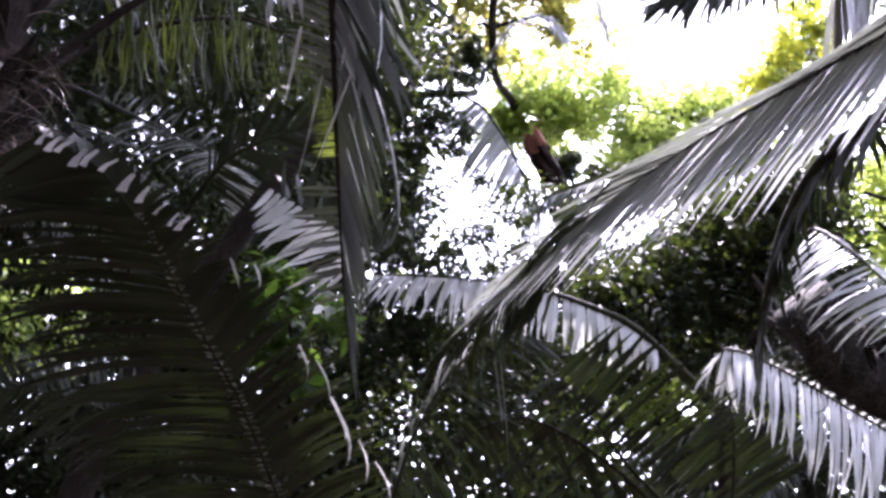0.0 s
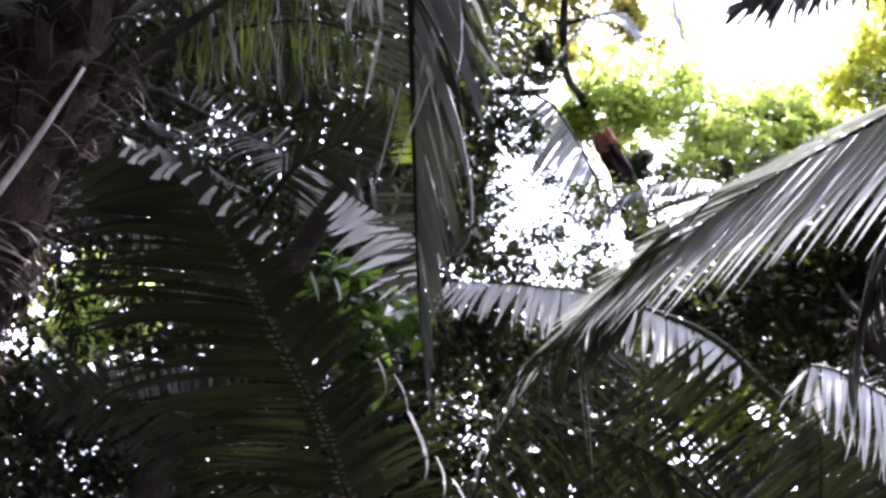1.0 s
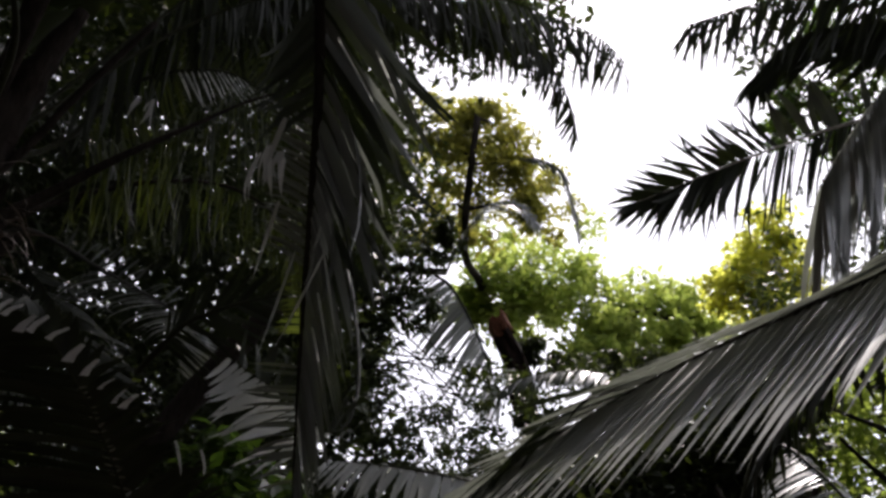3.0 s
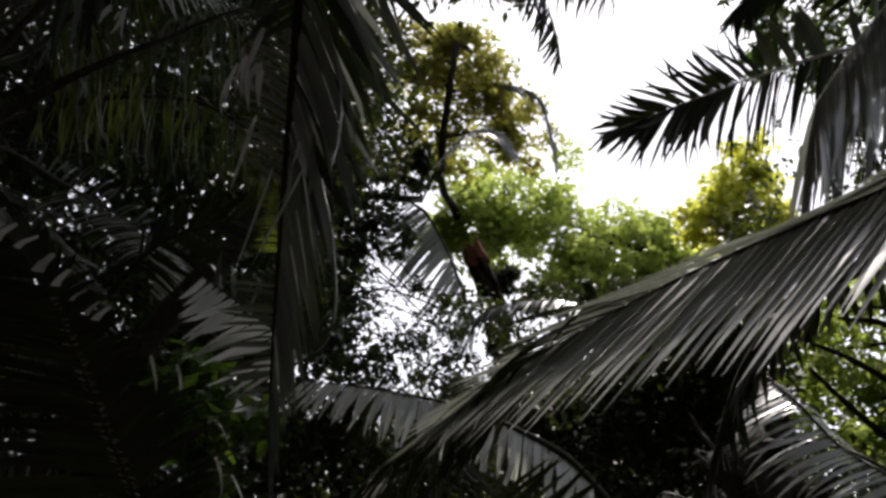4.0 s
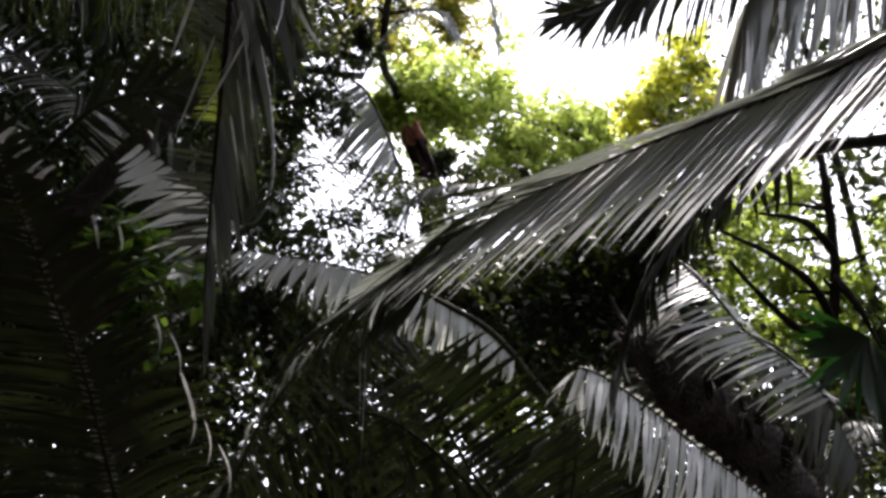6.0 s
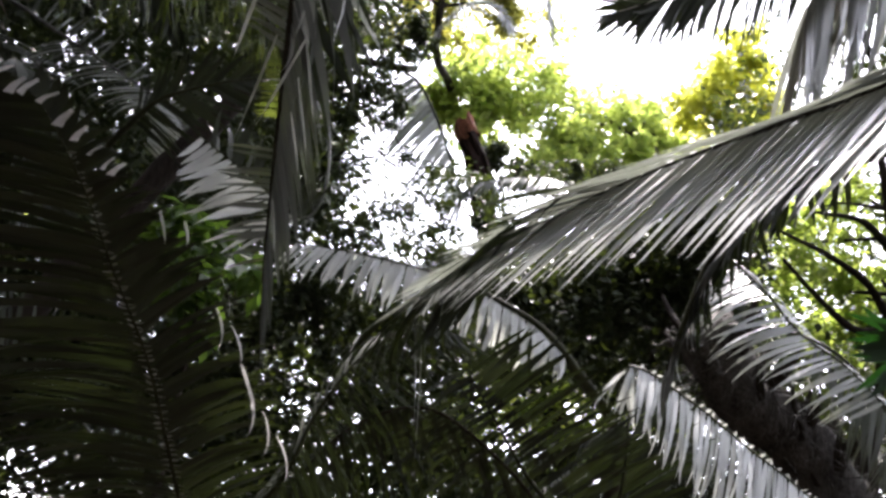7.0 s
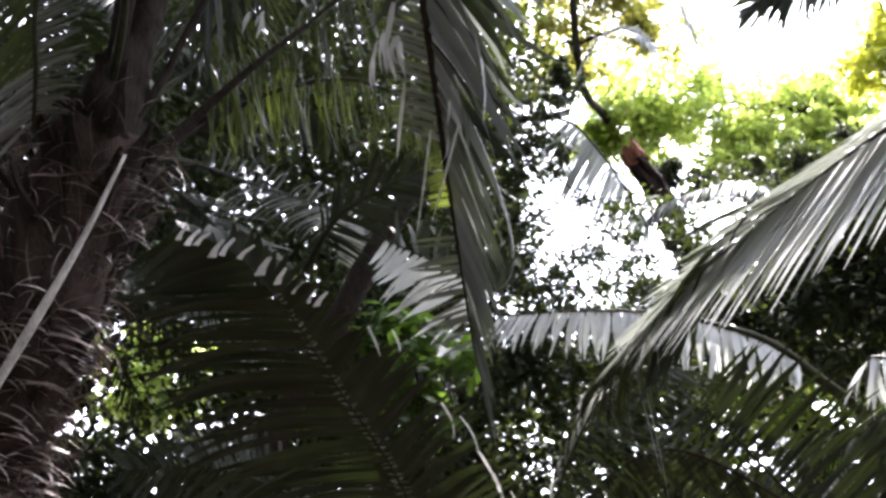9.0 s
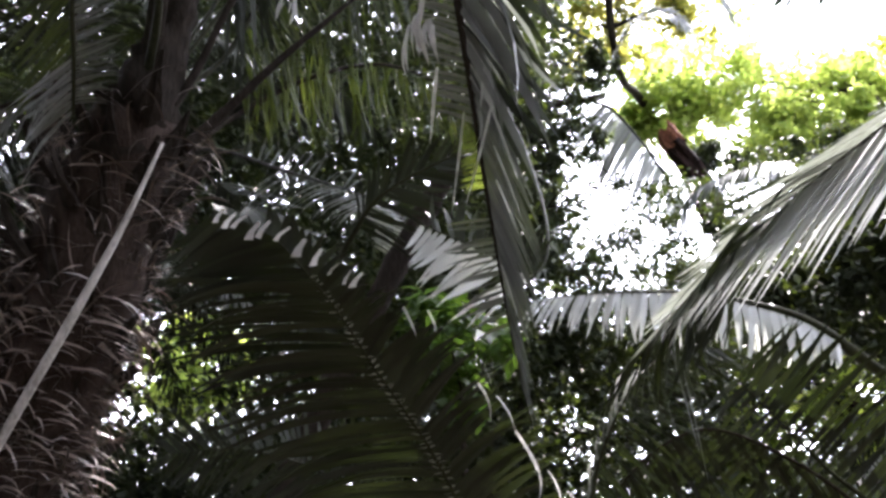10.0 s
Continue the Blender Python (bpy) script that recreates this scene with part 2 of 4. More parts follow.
def frond(palm, pts, side_a, side_b, n=40, length=0.5, width=0.028, spread=(65, 25), start=0.2, thick=0.014, bend=(1, 4), b_length=None, pieces=True, material=None, label="", seed=0, tip=0.35, ragged=0.06, roll=0.3, b_fade=0.0, face=None, way_a=None, follow=0.35, loose=0.05, flat=None):
    """A feather palm leaf from the crown through pts to its tip, leaflets along both sides."""
    r = random.Random(seed + 17)
    material = material or SHADED_PALM
    line = curve_points(pts, 48)
    total = sum((b - a).length for a, b in zip(line, line[1:]))
    bm = bmesh.new()
    tube(bm, line, [max(0.0025, thick * (1 - 0.85 * (i / 48) ** 0.8)) for i in range(49)], 6, 0.7)
    rachis = part("frond", bm, RACHIS, palm, label)
    items = []
    for side, base_way, full in ((1, side_a, length), (-1, side_b, b_length or length)):
        for i in range(n):
            s = start + (1 - start) * (i + 0.5 + (0.25 if side > 0 else -0.1) + r.uniform(-0.2, 0.2)) / n
            s = min(max(s, 0), 0.999)
            if r.random() < ragged:
                continue
            j = int(s * 48)
            root = line[j].lerp(line[j + 1], s * 48 - j)
            t = (line[min(j + 2, 48)] - line[max(j - 1, 0)]).normalized()
            w = unit(base_way)
            if face and side > 0:
                w = unit(face).cross(t)
                w = -w if w.dot(unit(base_way)) < 0 else w
            w = w - t * w.dot(t)
            if w.length < 0.05:
                continue
            w.normalize()
            q = (s - start) / (1 - start)
            a = radians(spread[0] + (spread[1] - spread[0]) * q + r.uniform(-5, 5))
            way = t * math.cos(a) + w * math.sin(a)
            if way_a and side > 0:
                way = unit(way_a) * (1 - follow * q) + t * follow * q
                way.normalize()
            way += Vector((r.uniform(-1, 1), r.uniform(-1, 1), r.uniform(-1, 1))) * loose
            size = full * (tip + (1 - tip) * (math.sin(math.pi * min(1, 0.25 + 0.75 * q)) ** 0.7)) * r.uniform(0.88, 1.08)
            if side < 0:
                size *= 1 - b_fade * q
            k = r.randint(*bend)
            items.append((k, blade_matrix(root, way, size, width * r.uniform(0.85, 1.15), r.uniform(-roll, roll), Vector(flat) if flat else t), material))
    if pieces:
        for k, m, mat in items:
            ob = new("leaflet", leaflet_mesh(k, mat))
            ob.parent = rachis
            ob.matrix_basis = m
    else:
        joined("foliage", items, rachis)
    return rachis


def stalk(palm, pts, radii, material=None, label=""):
    """The bare rachis of a leaf through pts. radii: its thickness at even steps. Returns it and its line."""
    line = curve_points(pts, 48)
    wide = [float(np.interp(i / 48, np.linspace(0, 1, len(radii)), radii)) for i in range(49)]
    bm = bmesh.new()
    tube(bm, line, wide, 7, 0.75, 0.06, random.Random(len(pts)))
    return part("frond", bm, material or RACHIS, palm, label), line


def blades(rachis, line, a, b, n, ways, lengths, width, kinds=(1, 4), material=None, seed=0, loose=0.05, roll=0.25, gaps=0.05, jitter=0.3, flat=None):
    """n leaflets on a rachis between the places a and b; their direction and length change from a to b."""
    r = random.Random(seed + 400)
    near_to = lambda p: min(range(49), key=lambda i: (line[i] - Vector(p)).length) / 48
    s0, s1 = near_to(a), near_to(b)
    ways = [unit(w) for w in ways]
    for i in range(n):
        u = min(max((i + 0.5 + r.uniform(-jitter, jitter)) / n, 0), 1)
        if r.random() < gaps:
            continue
        s = min(s0 + (s1 - s0) * u, 0.9999) * 48
        j = min(int(s), 47)
        q = u * (len(ways) - 1)
        k = min(int(q), max(len(ways) - 2, 0))
        way = ways[k].lerp(ways[min(k + 1, len(ways) - 1)], q - k) + Vector((r.uniform(-1, 1), r.uniform(-1, 1), r.uniform(-1, 1))) * loose
        long = float(np.interp(u, np.linspace(0, 1, len(lengths)), lengths)) * r.uniform(0.86, 1.1)
        along = Vector(flat) if flat else line[j + 1] - line[j]
        ob = new("leaflet", leaflet_mesh(r.randint(*kinds), material or SHADED_PALM))
        ob.parent = rachis
        ob.matrix_basis = blade_matrix(line[j].lerp(line[j + 1], s - j), way, long, width * r.uniform(1 - 0.65 * jitter, 1 + 0.65 * jitter), r.uniform(-roll, roll), along.normalized())


def palm_trunk(palm, pts, r0, r1, material=None, rng=None, label=""):
    rng = rng or random.Random(3)
    line = curve_points(pts, 40)
    bm = bmesh.new()
    tube(bm, line, [r0 + (r1 - r0) * i / 40 + (0.012 if i % 3 == 0 else 0) for i in range(41)], 14, 1.0, 0.12, rng)
    return part("trunk", bm, material or BARK, palm, label)


def crown_palm(place, height, lean, label, fronds=13, reach=2.4, length=0.6, seed=0, r=0.13, width=0.02, lift=(10, 70), group="palms of the forest"):
    """A whole palm with an arching crown; leaflets joined leaf by leaf."""
    rng = random.Random(seed)
    p = thing("palm_tree", place, label, "palm tree", group)
    base = Vector(place)
    top = base + Vector((lean[0], lean[1], height))
    palm_trunk(p, [base, base.lerp(top, 0.5) + Vector((lean[0] * -0.1, 0, 0)), top], r * 1.15, r, rng=rng)
    for i in range(fronds):
        az = 2 * math.pi * (i * 0.382 + rng.uniform(-0.03, 0.03))
        el = radians(rng.uniform(*lift))
        d = Vector((math.cos(az), math.sin(az), 0))
        R = reach * rng.uniform(0.85, 1.15)
        pts = [top, top + d * R * 0.3 * math.cos(el) + Vector((0, 0, R * 0.35 * math.sin(el) + 0.05)), top + d * R * 0.65 * math.cos(el * 0.7) + Vector((0, 0, R * 0.42 * math.sin(el))), top + d * R * math.cos(el * 0.6) + Vector((0, 0, R * (0.3 * math.sin(el) - 0.25)))]
        s = d.cross(Vector((0, 0, 1)))
        frond(p, pts, s + Vector((0, 0, -0.5)), -s + Vector((0, 0, -0.5)), 48, length, width, (62, 28), 0.16, 0.014, (2, 6), pieces=False, seed=seed * 50 + i)
    return p


def leaves(name, centres, radii, per, size, seed, parent, material, squash=0.8, hang=0.3):
    """A mass of single folded leaves round the centres: 5 corners, 4 faces each."""
    g = np.random.default_rng(seed)
    c = np.repeat(np.asarray(centres, float), per, axis=0)
    rad = np.repeat(np.asarray(radii, float), per)
    n = len(c)
    d = g.normal(size=(n, 3))
    d /= np.linalg.norm(d, axis=1)[:, None]
    pos = c + d * (rad * g.random(n) ** 0.45)[:, None] * np.array([1, 1, squash])
    x = g.normal(size=(n, 3)) * np.array([1, 1, 0.6]) - np.array([0, 0, hang])
    x /= np.linalg.norm(x, axis=1)[:, None]
    u = g.normal(size=(n, 3)) * 0.7 + np.array([0, 0, 1.0])
    y = np.cross(u, x)
    y /= np.linalg.norm(y, axis=1)[:, None] + 1e-9
    z = np.cross(x, y)
    ln = size * g.uniform(0.55, 1.3, n)
    local = np.array([(0, 0, 0), (0.45, 0.24, 0.07), (1, 0, -0.12), (0.45, -0.24, 0.07), (0.45, 0, 0)])
    v = pos[:, None] + ln[:, None, None] * (local[None, :, :1] * x[:, None] + local[None, :, 1:2] * y[:, None] + local[None, :, 2:] * z[:, None])
    f = np.array([(0, 4, 1), (4, 2, 1), (0, 3, 4), (4, 3, 2)])
    faces = (f[None] + 5 * np.arange(n)[:, None, None]).reshape(-1, 3)
    return mesh_part(name, quick_mesh(name, v.reshape(-1, 3), faces), material, parent, "", False)


def broadleaf_tree(place, trunk_pts, r0, limbs, crown, label, material, leaf, per, seed, bark=None, group=""):
    """Trunk, limbs and a crown of leaf clumps: crown holds (centre, radius) of its masses."""
    t = thing("tree", place, label, "tree", group)
    rng = random.Random(seed)
    bm = bmesh.new()
    line = curve_points(trunk_pts, 24)
    tube(bm, line, [r0 * (1 - 0.65 * i / 24) for i in range(25)], 10, 1, 0.1, rng)
    part("trunk", bm, bark or BARK, t)
    ends = []
    for (c, rad) in crown:
        c = Vector(c)
        near = min(line, key=lambda p: (p - c).length)
        bm = bmesh.new()
        mid = near.lerp(c, 0.5) + Vector((rng.uniform(-0.2, 0.2), rng.uniform(-0.2, 0.2), rng.uniform(0, 0.3))) * rad
        tube(bm, curve_points([near, mid, c], 8), [r0 * 0.22 * (1 - 0.1 * i) for i in range(9)], 6)
        part("limb", bm, bark or BARK, t)
        for _ in range(limbs):
            v = Vector((rng.gauss(0, 1), rng.gauss(0, 1), rng.gauss(0, 0.8))).normalized() * rad * rng.uniform(0.3, 1.0)
            ends.append((c + v, rad * rng.uniform(0.28, 0.5)))
    leaves("crown", [tuple(e[0]) for e in ends], [e[1] for e in ends], per, leaf, seed, t, material)
    return t


# ---- ground ----
bm = bmesh.new()
bmesh.ops.create_grid(bm, x_segments=60, y_segments=60, size=300)
for v in bm.verts:
    far = max(0.0, math.hypot(v.co.x, v.co.y) - 8)
    v.co.z = -0.02 + 0.25 * noise.noise(v.co * 0.05) * min(1, far / 20)
tagged(part("ground", bm, SOIL, None), "brown forest soil with leaf litter", "ground", kind="structure")

# ---- the low palm whose long dark leaf rises on the left ----
low = thing("palm_tree", (-0.45, 3.75, 0), "young palm with long arching fronds coloured for deep shade", "palm tree")
LOW = Vector((-0.45, 3.68, 1.63))
palm_trunk(low, [(-0.45, 3.75, -0.05), (-0.44, 3.7, 0.8), LOW], 0.16, 0.11)
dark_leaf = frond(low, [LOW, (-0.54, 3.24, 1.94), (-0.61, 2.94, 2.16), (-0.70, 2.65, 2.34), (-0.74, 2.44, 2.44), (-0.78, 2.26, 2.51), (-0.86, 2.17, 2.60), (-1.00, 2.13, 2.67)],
      (-0.97, 0.15, -0.18), (0.86, 0.45, 0.25), 92, 0.62, 0.026, (72, 55), 0.1, 0.011, (2, 5), 0.5, b_fade=0.75, label="long green frond, its shade put into the colour", seed=1, tip=0.25)
# small pale nubs stand in for beads of light along the rachis
glint_line = curve_points([LOW, (-0.54, 3.24, 1.94), (-0.61, 2.94, 2.16), (-0.70, 2.65, 2.34), (-0.74, 2.44, 2.44), (-0.78, 2.26, 2.51)], 48)
for way in ((-0.9, -0.35, 0.1), (0.85, -0.4, 0.15)):
    blades(dark_leaf, glint_line, glint_line[3], glint_line[48], 70, [way], (0.035, 0.024), 0.007, (0, 3), SHEEN_TONE, 3, 0.1, 0.5, 0.1)
frond(low, [LOW, (-0.20, 3.44, 1.90), (-0.10, 3.39, 2.17), (0.04, 3.34, 2.40), (0.21, 3.39, 2.53), (0.39, 3.48, 2.53)],
      (0.1, -0.1, -1), (-0.42, 0.90, -0.09), 50, 0.34, 0.013, (75, 45), 0.15, 0.012, (1, 4), way_a=(0.35, 0.2, -0.8), follow=0.6, loose=0.12, seed=2)
frond(low, [LOW, (-0.80, 3.66, 1.93), (-1.15, 3.65, 2.21), (-1.47, 3.60, 2.33), (-1.81, 3.58, 2.34)],
      (-0.19, 0.44, -0.87), (-0.35, -0.02, 0.94), 56, 0.32, 0.016, (75, 45), 0.15, 0.012, (2, 5), seed=4)

# ---- the palm close by on the right: a wide leaf with a painted sheen crosses the view ----
near = thing("palm_tree", (1.55, 0.75, 0), "palm with wide glossy fronds, their silvery sheen painted in", "palm tree")
NEAR = Vector((1.16, 0.87, 2.58))
palm_trunk(near, [(1.55, 0.75, -0.05), (1.45, 0.8, 1.4), NEAR], 0.15, 0.1)
wide_leaf, line = stalk(near, [NEAR, (1.15, 1.35, 2.75), (0.94, 1.51, 2.63), (0.76, 1.69, 2.58), (0.61, 1.84, 2.54), (0.45, 2.00, 2.48), (0.28, 2.27, 2.42), (0.10, 2.56, 2.34)], (0.018, 0.013, 0.01, 0.009, 0.007, 0.005, 0.003), BARK, "wide glossy frond with its grey sheen put into the colour")
line = [p + Vector((0, 0.018, 0.012)) for p in line]
blades(wide_leaf, line, (1.15, 1.35, 2.75), (0.10, 2.56, 2.34), 62, [(-0.64, -0.22, -0.82), (-0.64, -0.23, -0.82), (-0.66, -0.22, -0.80), (-0.70, -0.1, -0.76), (-0.76, 0.12, -0.66)], (0.5, 0.54, 0.5, 0.3, 0.1), 0.042, (11, 11), SHEEN_TONE, 6, 0.008, 0.08, 0.0, 0.08)
blades(wide_leaf, line, (1.15, 1.35, 2.75), (0.18, 2.43, 2.38), 50, [(-0.86, 0.25, -0.45), (-0.90, 0.25, -0.36), (-0.92, 0.26, -0.29), (-0.89, 0.32, -0.34), (-0.79, 0.44, -0.42)], (0.3, 0.3, 0.2), 0.016, (11, 12), SHEEN_TONE, 7, 0.02, 0.3, 0.05)
blades(wide_leaf, line, (0.31, 2.24, 2.43), (0.10, 2.56, 2.34), 34, [(-0.10, 0.44, -0.89), (-0.41, 0.44, -0.80), (-0.71, 0.39, -0.58)], (0.24, 0.36, 0.34), 0.016, (2, 5), SHADED_PALM, 5, 0.08, 0.5, 0.08)
line_tip = line
blades(wide_leaf, line, (0.57, 1.87, 2.52), (0.41, 2.04, 2.46), 4, [(0.76, -0.33, 0.56)], (0.26, 0.2), 0.012, (0, 1), SHEEN_TONE, 8, 0.04)
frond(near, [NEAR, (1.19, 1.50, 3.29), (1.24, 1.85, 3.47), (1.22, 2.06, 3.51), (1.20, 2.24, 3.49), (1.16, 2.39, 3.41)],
      (-0.43, 0.02, -0.90), (0.43, 0.73, -0.53), 110, 0.72, 0.025, (30, 18), 0.12, 0.01, (0, 2), way_a=(-0.06, -0.3, -0.95), follow=0.2, roll=0.25, flat=(0.75, 0.66, 0), material=SHEEN_TONE, seed=7, tip=0.6)
droop, line = stalk(near, [NEAR, (1.24, 1.64, 2.64), (1.25, 2.20, 2.85), (1.12, 2.50, 2.84), (1.06, 2.75, 2.74), (1.03, 2.93, 2.57), (1.01, 3.04, 2.41)], (0.02, 0.018, 0.016, 0.02, 0.026, 0.024, 0.01), label="dark drooping frond")
blades(droop, line, (1.19, 2.34, 2.84), (1.01, 3.04, 2.41), 56, [(-0.47, 0.39, -0.79), (-0.27, 0.45, -0.85), (-0.04, 0.44, -0.90)], (0.2, 0.2, 0.18), 0.026, (1, 4), DUSK, 9, 0.1, 0.5, 0.1)
blades(droop, line, (1.21, 2.28, 2.84), (1.02, 2.87, 2.59), 30, [(0.44, 0.36, -0.82), (0.20, 0.41, -0.89)], (0.16, 0.16), 0.02, (2, 6), SHADED_PALM, 10, 0.12, 0.5, 0.1)

# ---- the palm in the middle ground: leaves coloured as if lit hang to both sides ----
pale = thing("palm_tree", (1.35, 4.7, 0), "palm with drooping fronds coloured as if in the light", "palm tree")
PALE = Vector((1.26, 4.50, 2.51))
palm_trunk(pale, [(1.35, 4.7, -0.05), (1.3, 4.6, 1.3), PALE], 0.08, 0.045)
pale_leaf, line = stalk(pale, [PALE, (1.03, 4.27, 2.63), (0.81, 4.16, 2.80), (0.57, 4.12, 2.90), (0.33, 4.17, 2.99), (-0.02, 4.24, 3.05), (-0.36, 4.31, 3.08)], (0.034, 0.03, 0.024, 0.016, 0.01, 0.007, 0.003), label="frond with hanging leaflets coloured as if lit")
blades(pale_leaf, line, (-0.36, 4.31, 3.08), (0.04, 4.23, 3.04), 24, [(-0.54, -0.35, -0.77), (-0.34, -0.38, -0.86)], (0.17, 0.25), 0.019, (1, 3), LIT_LEAF, 9, 0.07, 0.3, 0.06)
blades(pale_leaf, line, (0.02, 4.23, 3.04), (0.46, 4.14, 2.95), 21, [(-0.16, -0.39, -0.90), (-0.03, -0.42, -0.91)], (0.25, 0.29), 0.025, (1, 3), LIT_LEAF, 10, 0.05, 0.3, 0.05)
blades(pale_leaf, line, (0.50, 4.13, 2.93), (0.91, 4.18, 2.73), 19, [(-0.03, -0.42, -0.91), (0.05, -0.43, -0.90)], (0.28, 0.27, 0.15), 0.03, (1, 9), LIT_LEAF, 11, 0.05, 0.25, 0.0)
blades(pale_leaf, line, (-0.32, 4.31, 3.08), (0.89, 4.18, 2.75), 46, [(-0.64, 0.72, 0.26), (0.28, 0.84, 0.46)], (0.1, 0.14), 0.02, (1, 4), LIT_LEAF, 12, 0.15, 0.4, 0.1)
white_leaf, line = stalk(pale, [PALE, (1.16, 4.13, 2.62), (1.16, 3.91, 2.64), (1.40, 3.91, 2.53), (1.70, 3.99, 2.38), (1.97, 4.06, 2.25), (2.26, 4.10, 2.06)], (0.012, 0.01, 0.009, 0.008, 0.008, 0.006, 0.004), label="frond with hanging leaflets coloured white as if sunlit")
blades(white_leaf, line, (1.17, 3.91, 2.64), (2.26, 4.10, 2.06), 62, [(-0.17, -0.54, -0.82), (-0.29, -0.55, -0.78)], (0.34, 0.5, 0.46), 0.018, (1, 3), LIT_LEAF, 13, 0.06, 0.35, 0.03)
blades(white_leaf, line, (1.17, 3.91, 2.64), (2.26, 4.10, 2.06), 36, [(0.51, -0.14, 0.85)], (0.026,), 0.014, (0, 2), LIT_LEAF, 14, 0.15, 0.4, 0.05)
blades(white_leaf, line, (1.14, 4.03, 2.62), (1.17, 3.91, 2.64), 9, [(-0.67, -0.18, -0.72), (-0.09, -0.18, -0.98)], (0.2, 0.3), 0.03, (3, 5), LIT_LEAF, 15, 0.2, 0.6)

# ---- dark leaves against the light in the lower middle ----
under = thing("palm_tree", (0.95, 4.25, 0), "low palm with narrow leaflets in a shaded colour", "palm tree")
UNDER = Vector((1.10, 4.38, 1.63))
palm_trunk(under, [(0.95, 4.25, -0.05), (0.93, 4.25, 0.7), UNDER], 0.12, 0.1)
dark_comb, line = stalk(under, [UNDER, (0.89, 4.00, 1.98), (0.73, 3.96, 2.16), (0.58, 3.90, 2.34), (0.44, 3.88, 2.52)], (0.016, 0.014, 0.012, 0.008, 0.003))
blades(dark_comb, line, (0.86, 4.00, 2.01), (0.44, 3.88, 2.52), 27, [(0.70, -0.30, 0.65), (0.66, -0.31, 0.68)], (0.56, 0.5, 0.34), 0.023, (0, 2), SHADED_PALM, 14, 0.06, 0.3, 0.08)
blades(dark_comb, line, (0.86, 4.00, 2.01), (0.44, 3.88, 2.52), 25, [(-0.65, 0.32, -0.69), (-0.78, 0.28, -0.57)], (0.4, 0.36, 0.25), 0.022, (1, 4), SHADED_PALM, 15, 0.1, 0.4, 0.1)
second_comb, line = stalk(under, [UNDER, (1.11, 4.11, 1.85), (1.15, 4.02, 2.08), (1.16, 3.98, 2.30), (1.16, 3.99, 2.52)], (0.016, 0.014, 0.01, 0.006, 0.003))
blades(second_comb, line, (1.12, 4.04, 1.96), (1.16, 3.99, 2.52), 26, [(0.78, -0.19, 0.60), (0.73, -0.20, 0.65)], (0.5, 0.3), 0.02, (0, 3), SHADED_PALM, 16, 0.08, 0.3, 0.1)
blades(second_comb, line, (1.12, 4.04, 1.96), (1.16, 3.99, 2.52), 24, [(-0.76, 0.37, -0.53), (-0.72, 0.39, -0.58)], (0.4, 0.25), 0.02, (1, 4), SHADED_PALM, 17, 0.1, 0.4, 0.1)
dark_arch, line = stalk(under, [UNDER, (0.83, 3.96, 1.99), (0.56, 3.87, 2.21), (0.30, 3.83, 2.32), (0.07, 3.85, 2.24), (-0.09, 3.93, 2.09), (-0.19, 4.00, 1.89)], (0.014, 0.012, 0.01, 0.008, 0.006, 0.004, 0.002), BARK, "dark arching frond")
blades(dark_arch, line, (0.59, 3.87, 2.19), (-0.19, 4.00, 1.89), 50, [(-0.63, 0.61, -0.48), (-0.70, 0.58, -0.42), (-0.53, 0.62, -0.58)], (0.42, 0.42, 0.26), 0.018, (2, 5), SHADED_PALM, 18, 0.1, 0.4, 0.1)
blades(dark_arch, line, (0.75, 3.96, 2.07), (-0.19, 4.00, 1.89), 60, [(0.56, 0.59, -0.58), (0.46, 0.62, -0.63), (0.26, 0.64, -0.72)], (0.45, 0.45, 0.3), 0.018, (2, 5), SHADED_PALM, 19, 0.1, 0.5, 0.12)

# ---- the leaning palm on the right ----
lean = thing("palm_tree", (4.9, 6.6, 0), "leaning palm with a dark shaggy trunk", "palm tree")
LEAN_TOP = Vector((2.17, 5.93, 3.53))
LEAN_FOOT = Vector((4.9, 6.6, -0.05))
palm_trunk(lean, [LEAN_FOOT, (3.22, 6.3, 2.66), (2.56, 6.1, 3.12), LEAN_TOP], 0.26, 0.2, OLD_BARK, label="dark shaggy trunk")
curved_leaf, line = stalk(lean, [LEAN_TOP, (1.92, 5.21, 3.60), (1.89, 4.79, 3.55), (1.96, 4.51, 3.31), (2.09, 4.37, 3.06), (2.27, 4.27, 2.90), (2.46, 4.22, 2.70)], (0.016, 0.014, 0.013, 0.012, 0.01, 0.007, 0.003), label="frond with curved leaflets and a painted silvery sheen")
blades(curved_leaf, line, (1.89, 4.79, 3.55), (2.42, 4.24, 2.74), 40, [(-0.75, -0.09, -0.65), (-0.92, -0.14, -0.36), (-0.93, -0.15, -0.32), (-0.84, -0.09, -0.53)], (0.3, 0.46, 0.42, 0.28), 0.021, (3, 5), SHEEN_TONE, 17, 0.04, 0.25, 0.06)
blades(curved_leaf, line, (1.91, 4.69, 3.49), (2.44, 4.23, 2.71), 30, [(0.95, 0.30, -0.10), (0.94, 0.30, -0.18)], (0.2, 0.24), 0.02, (2, 5), HALF_LIT_LEAF, 18, 0.1, 0.3, 0.1)
low_leaf, line = stalk(lean, [LEAN_TOP, (2.42, 5.42, 3.42), (2.66, 5.13, 3.24), (2.85, 5.00, 2.95), (3.01, 4.98, 2.62)], (0.016, 0.014, 0.012, 0.008, 0.003))
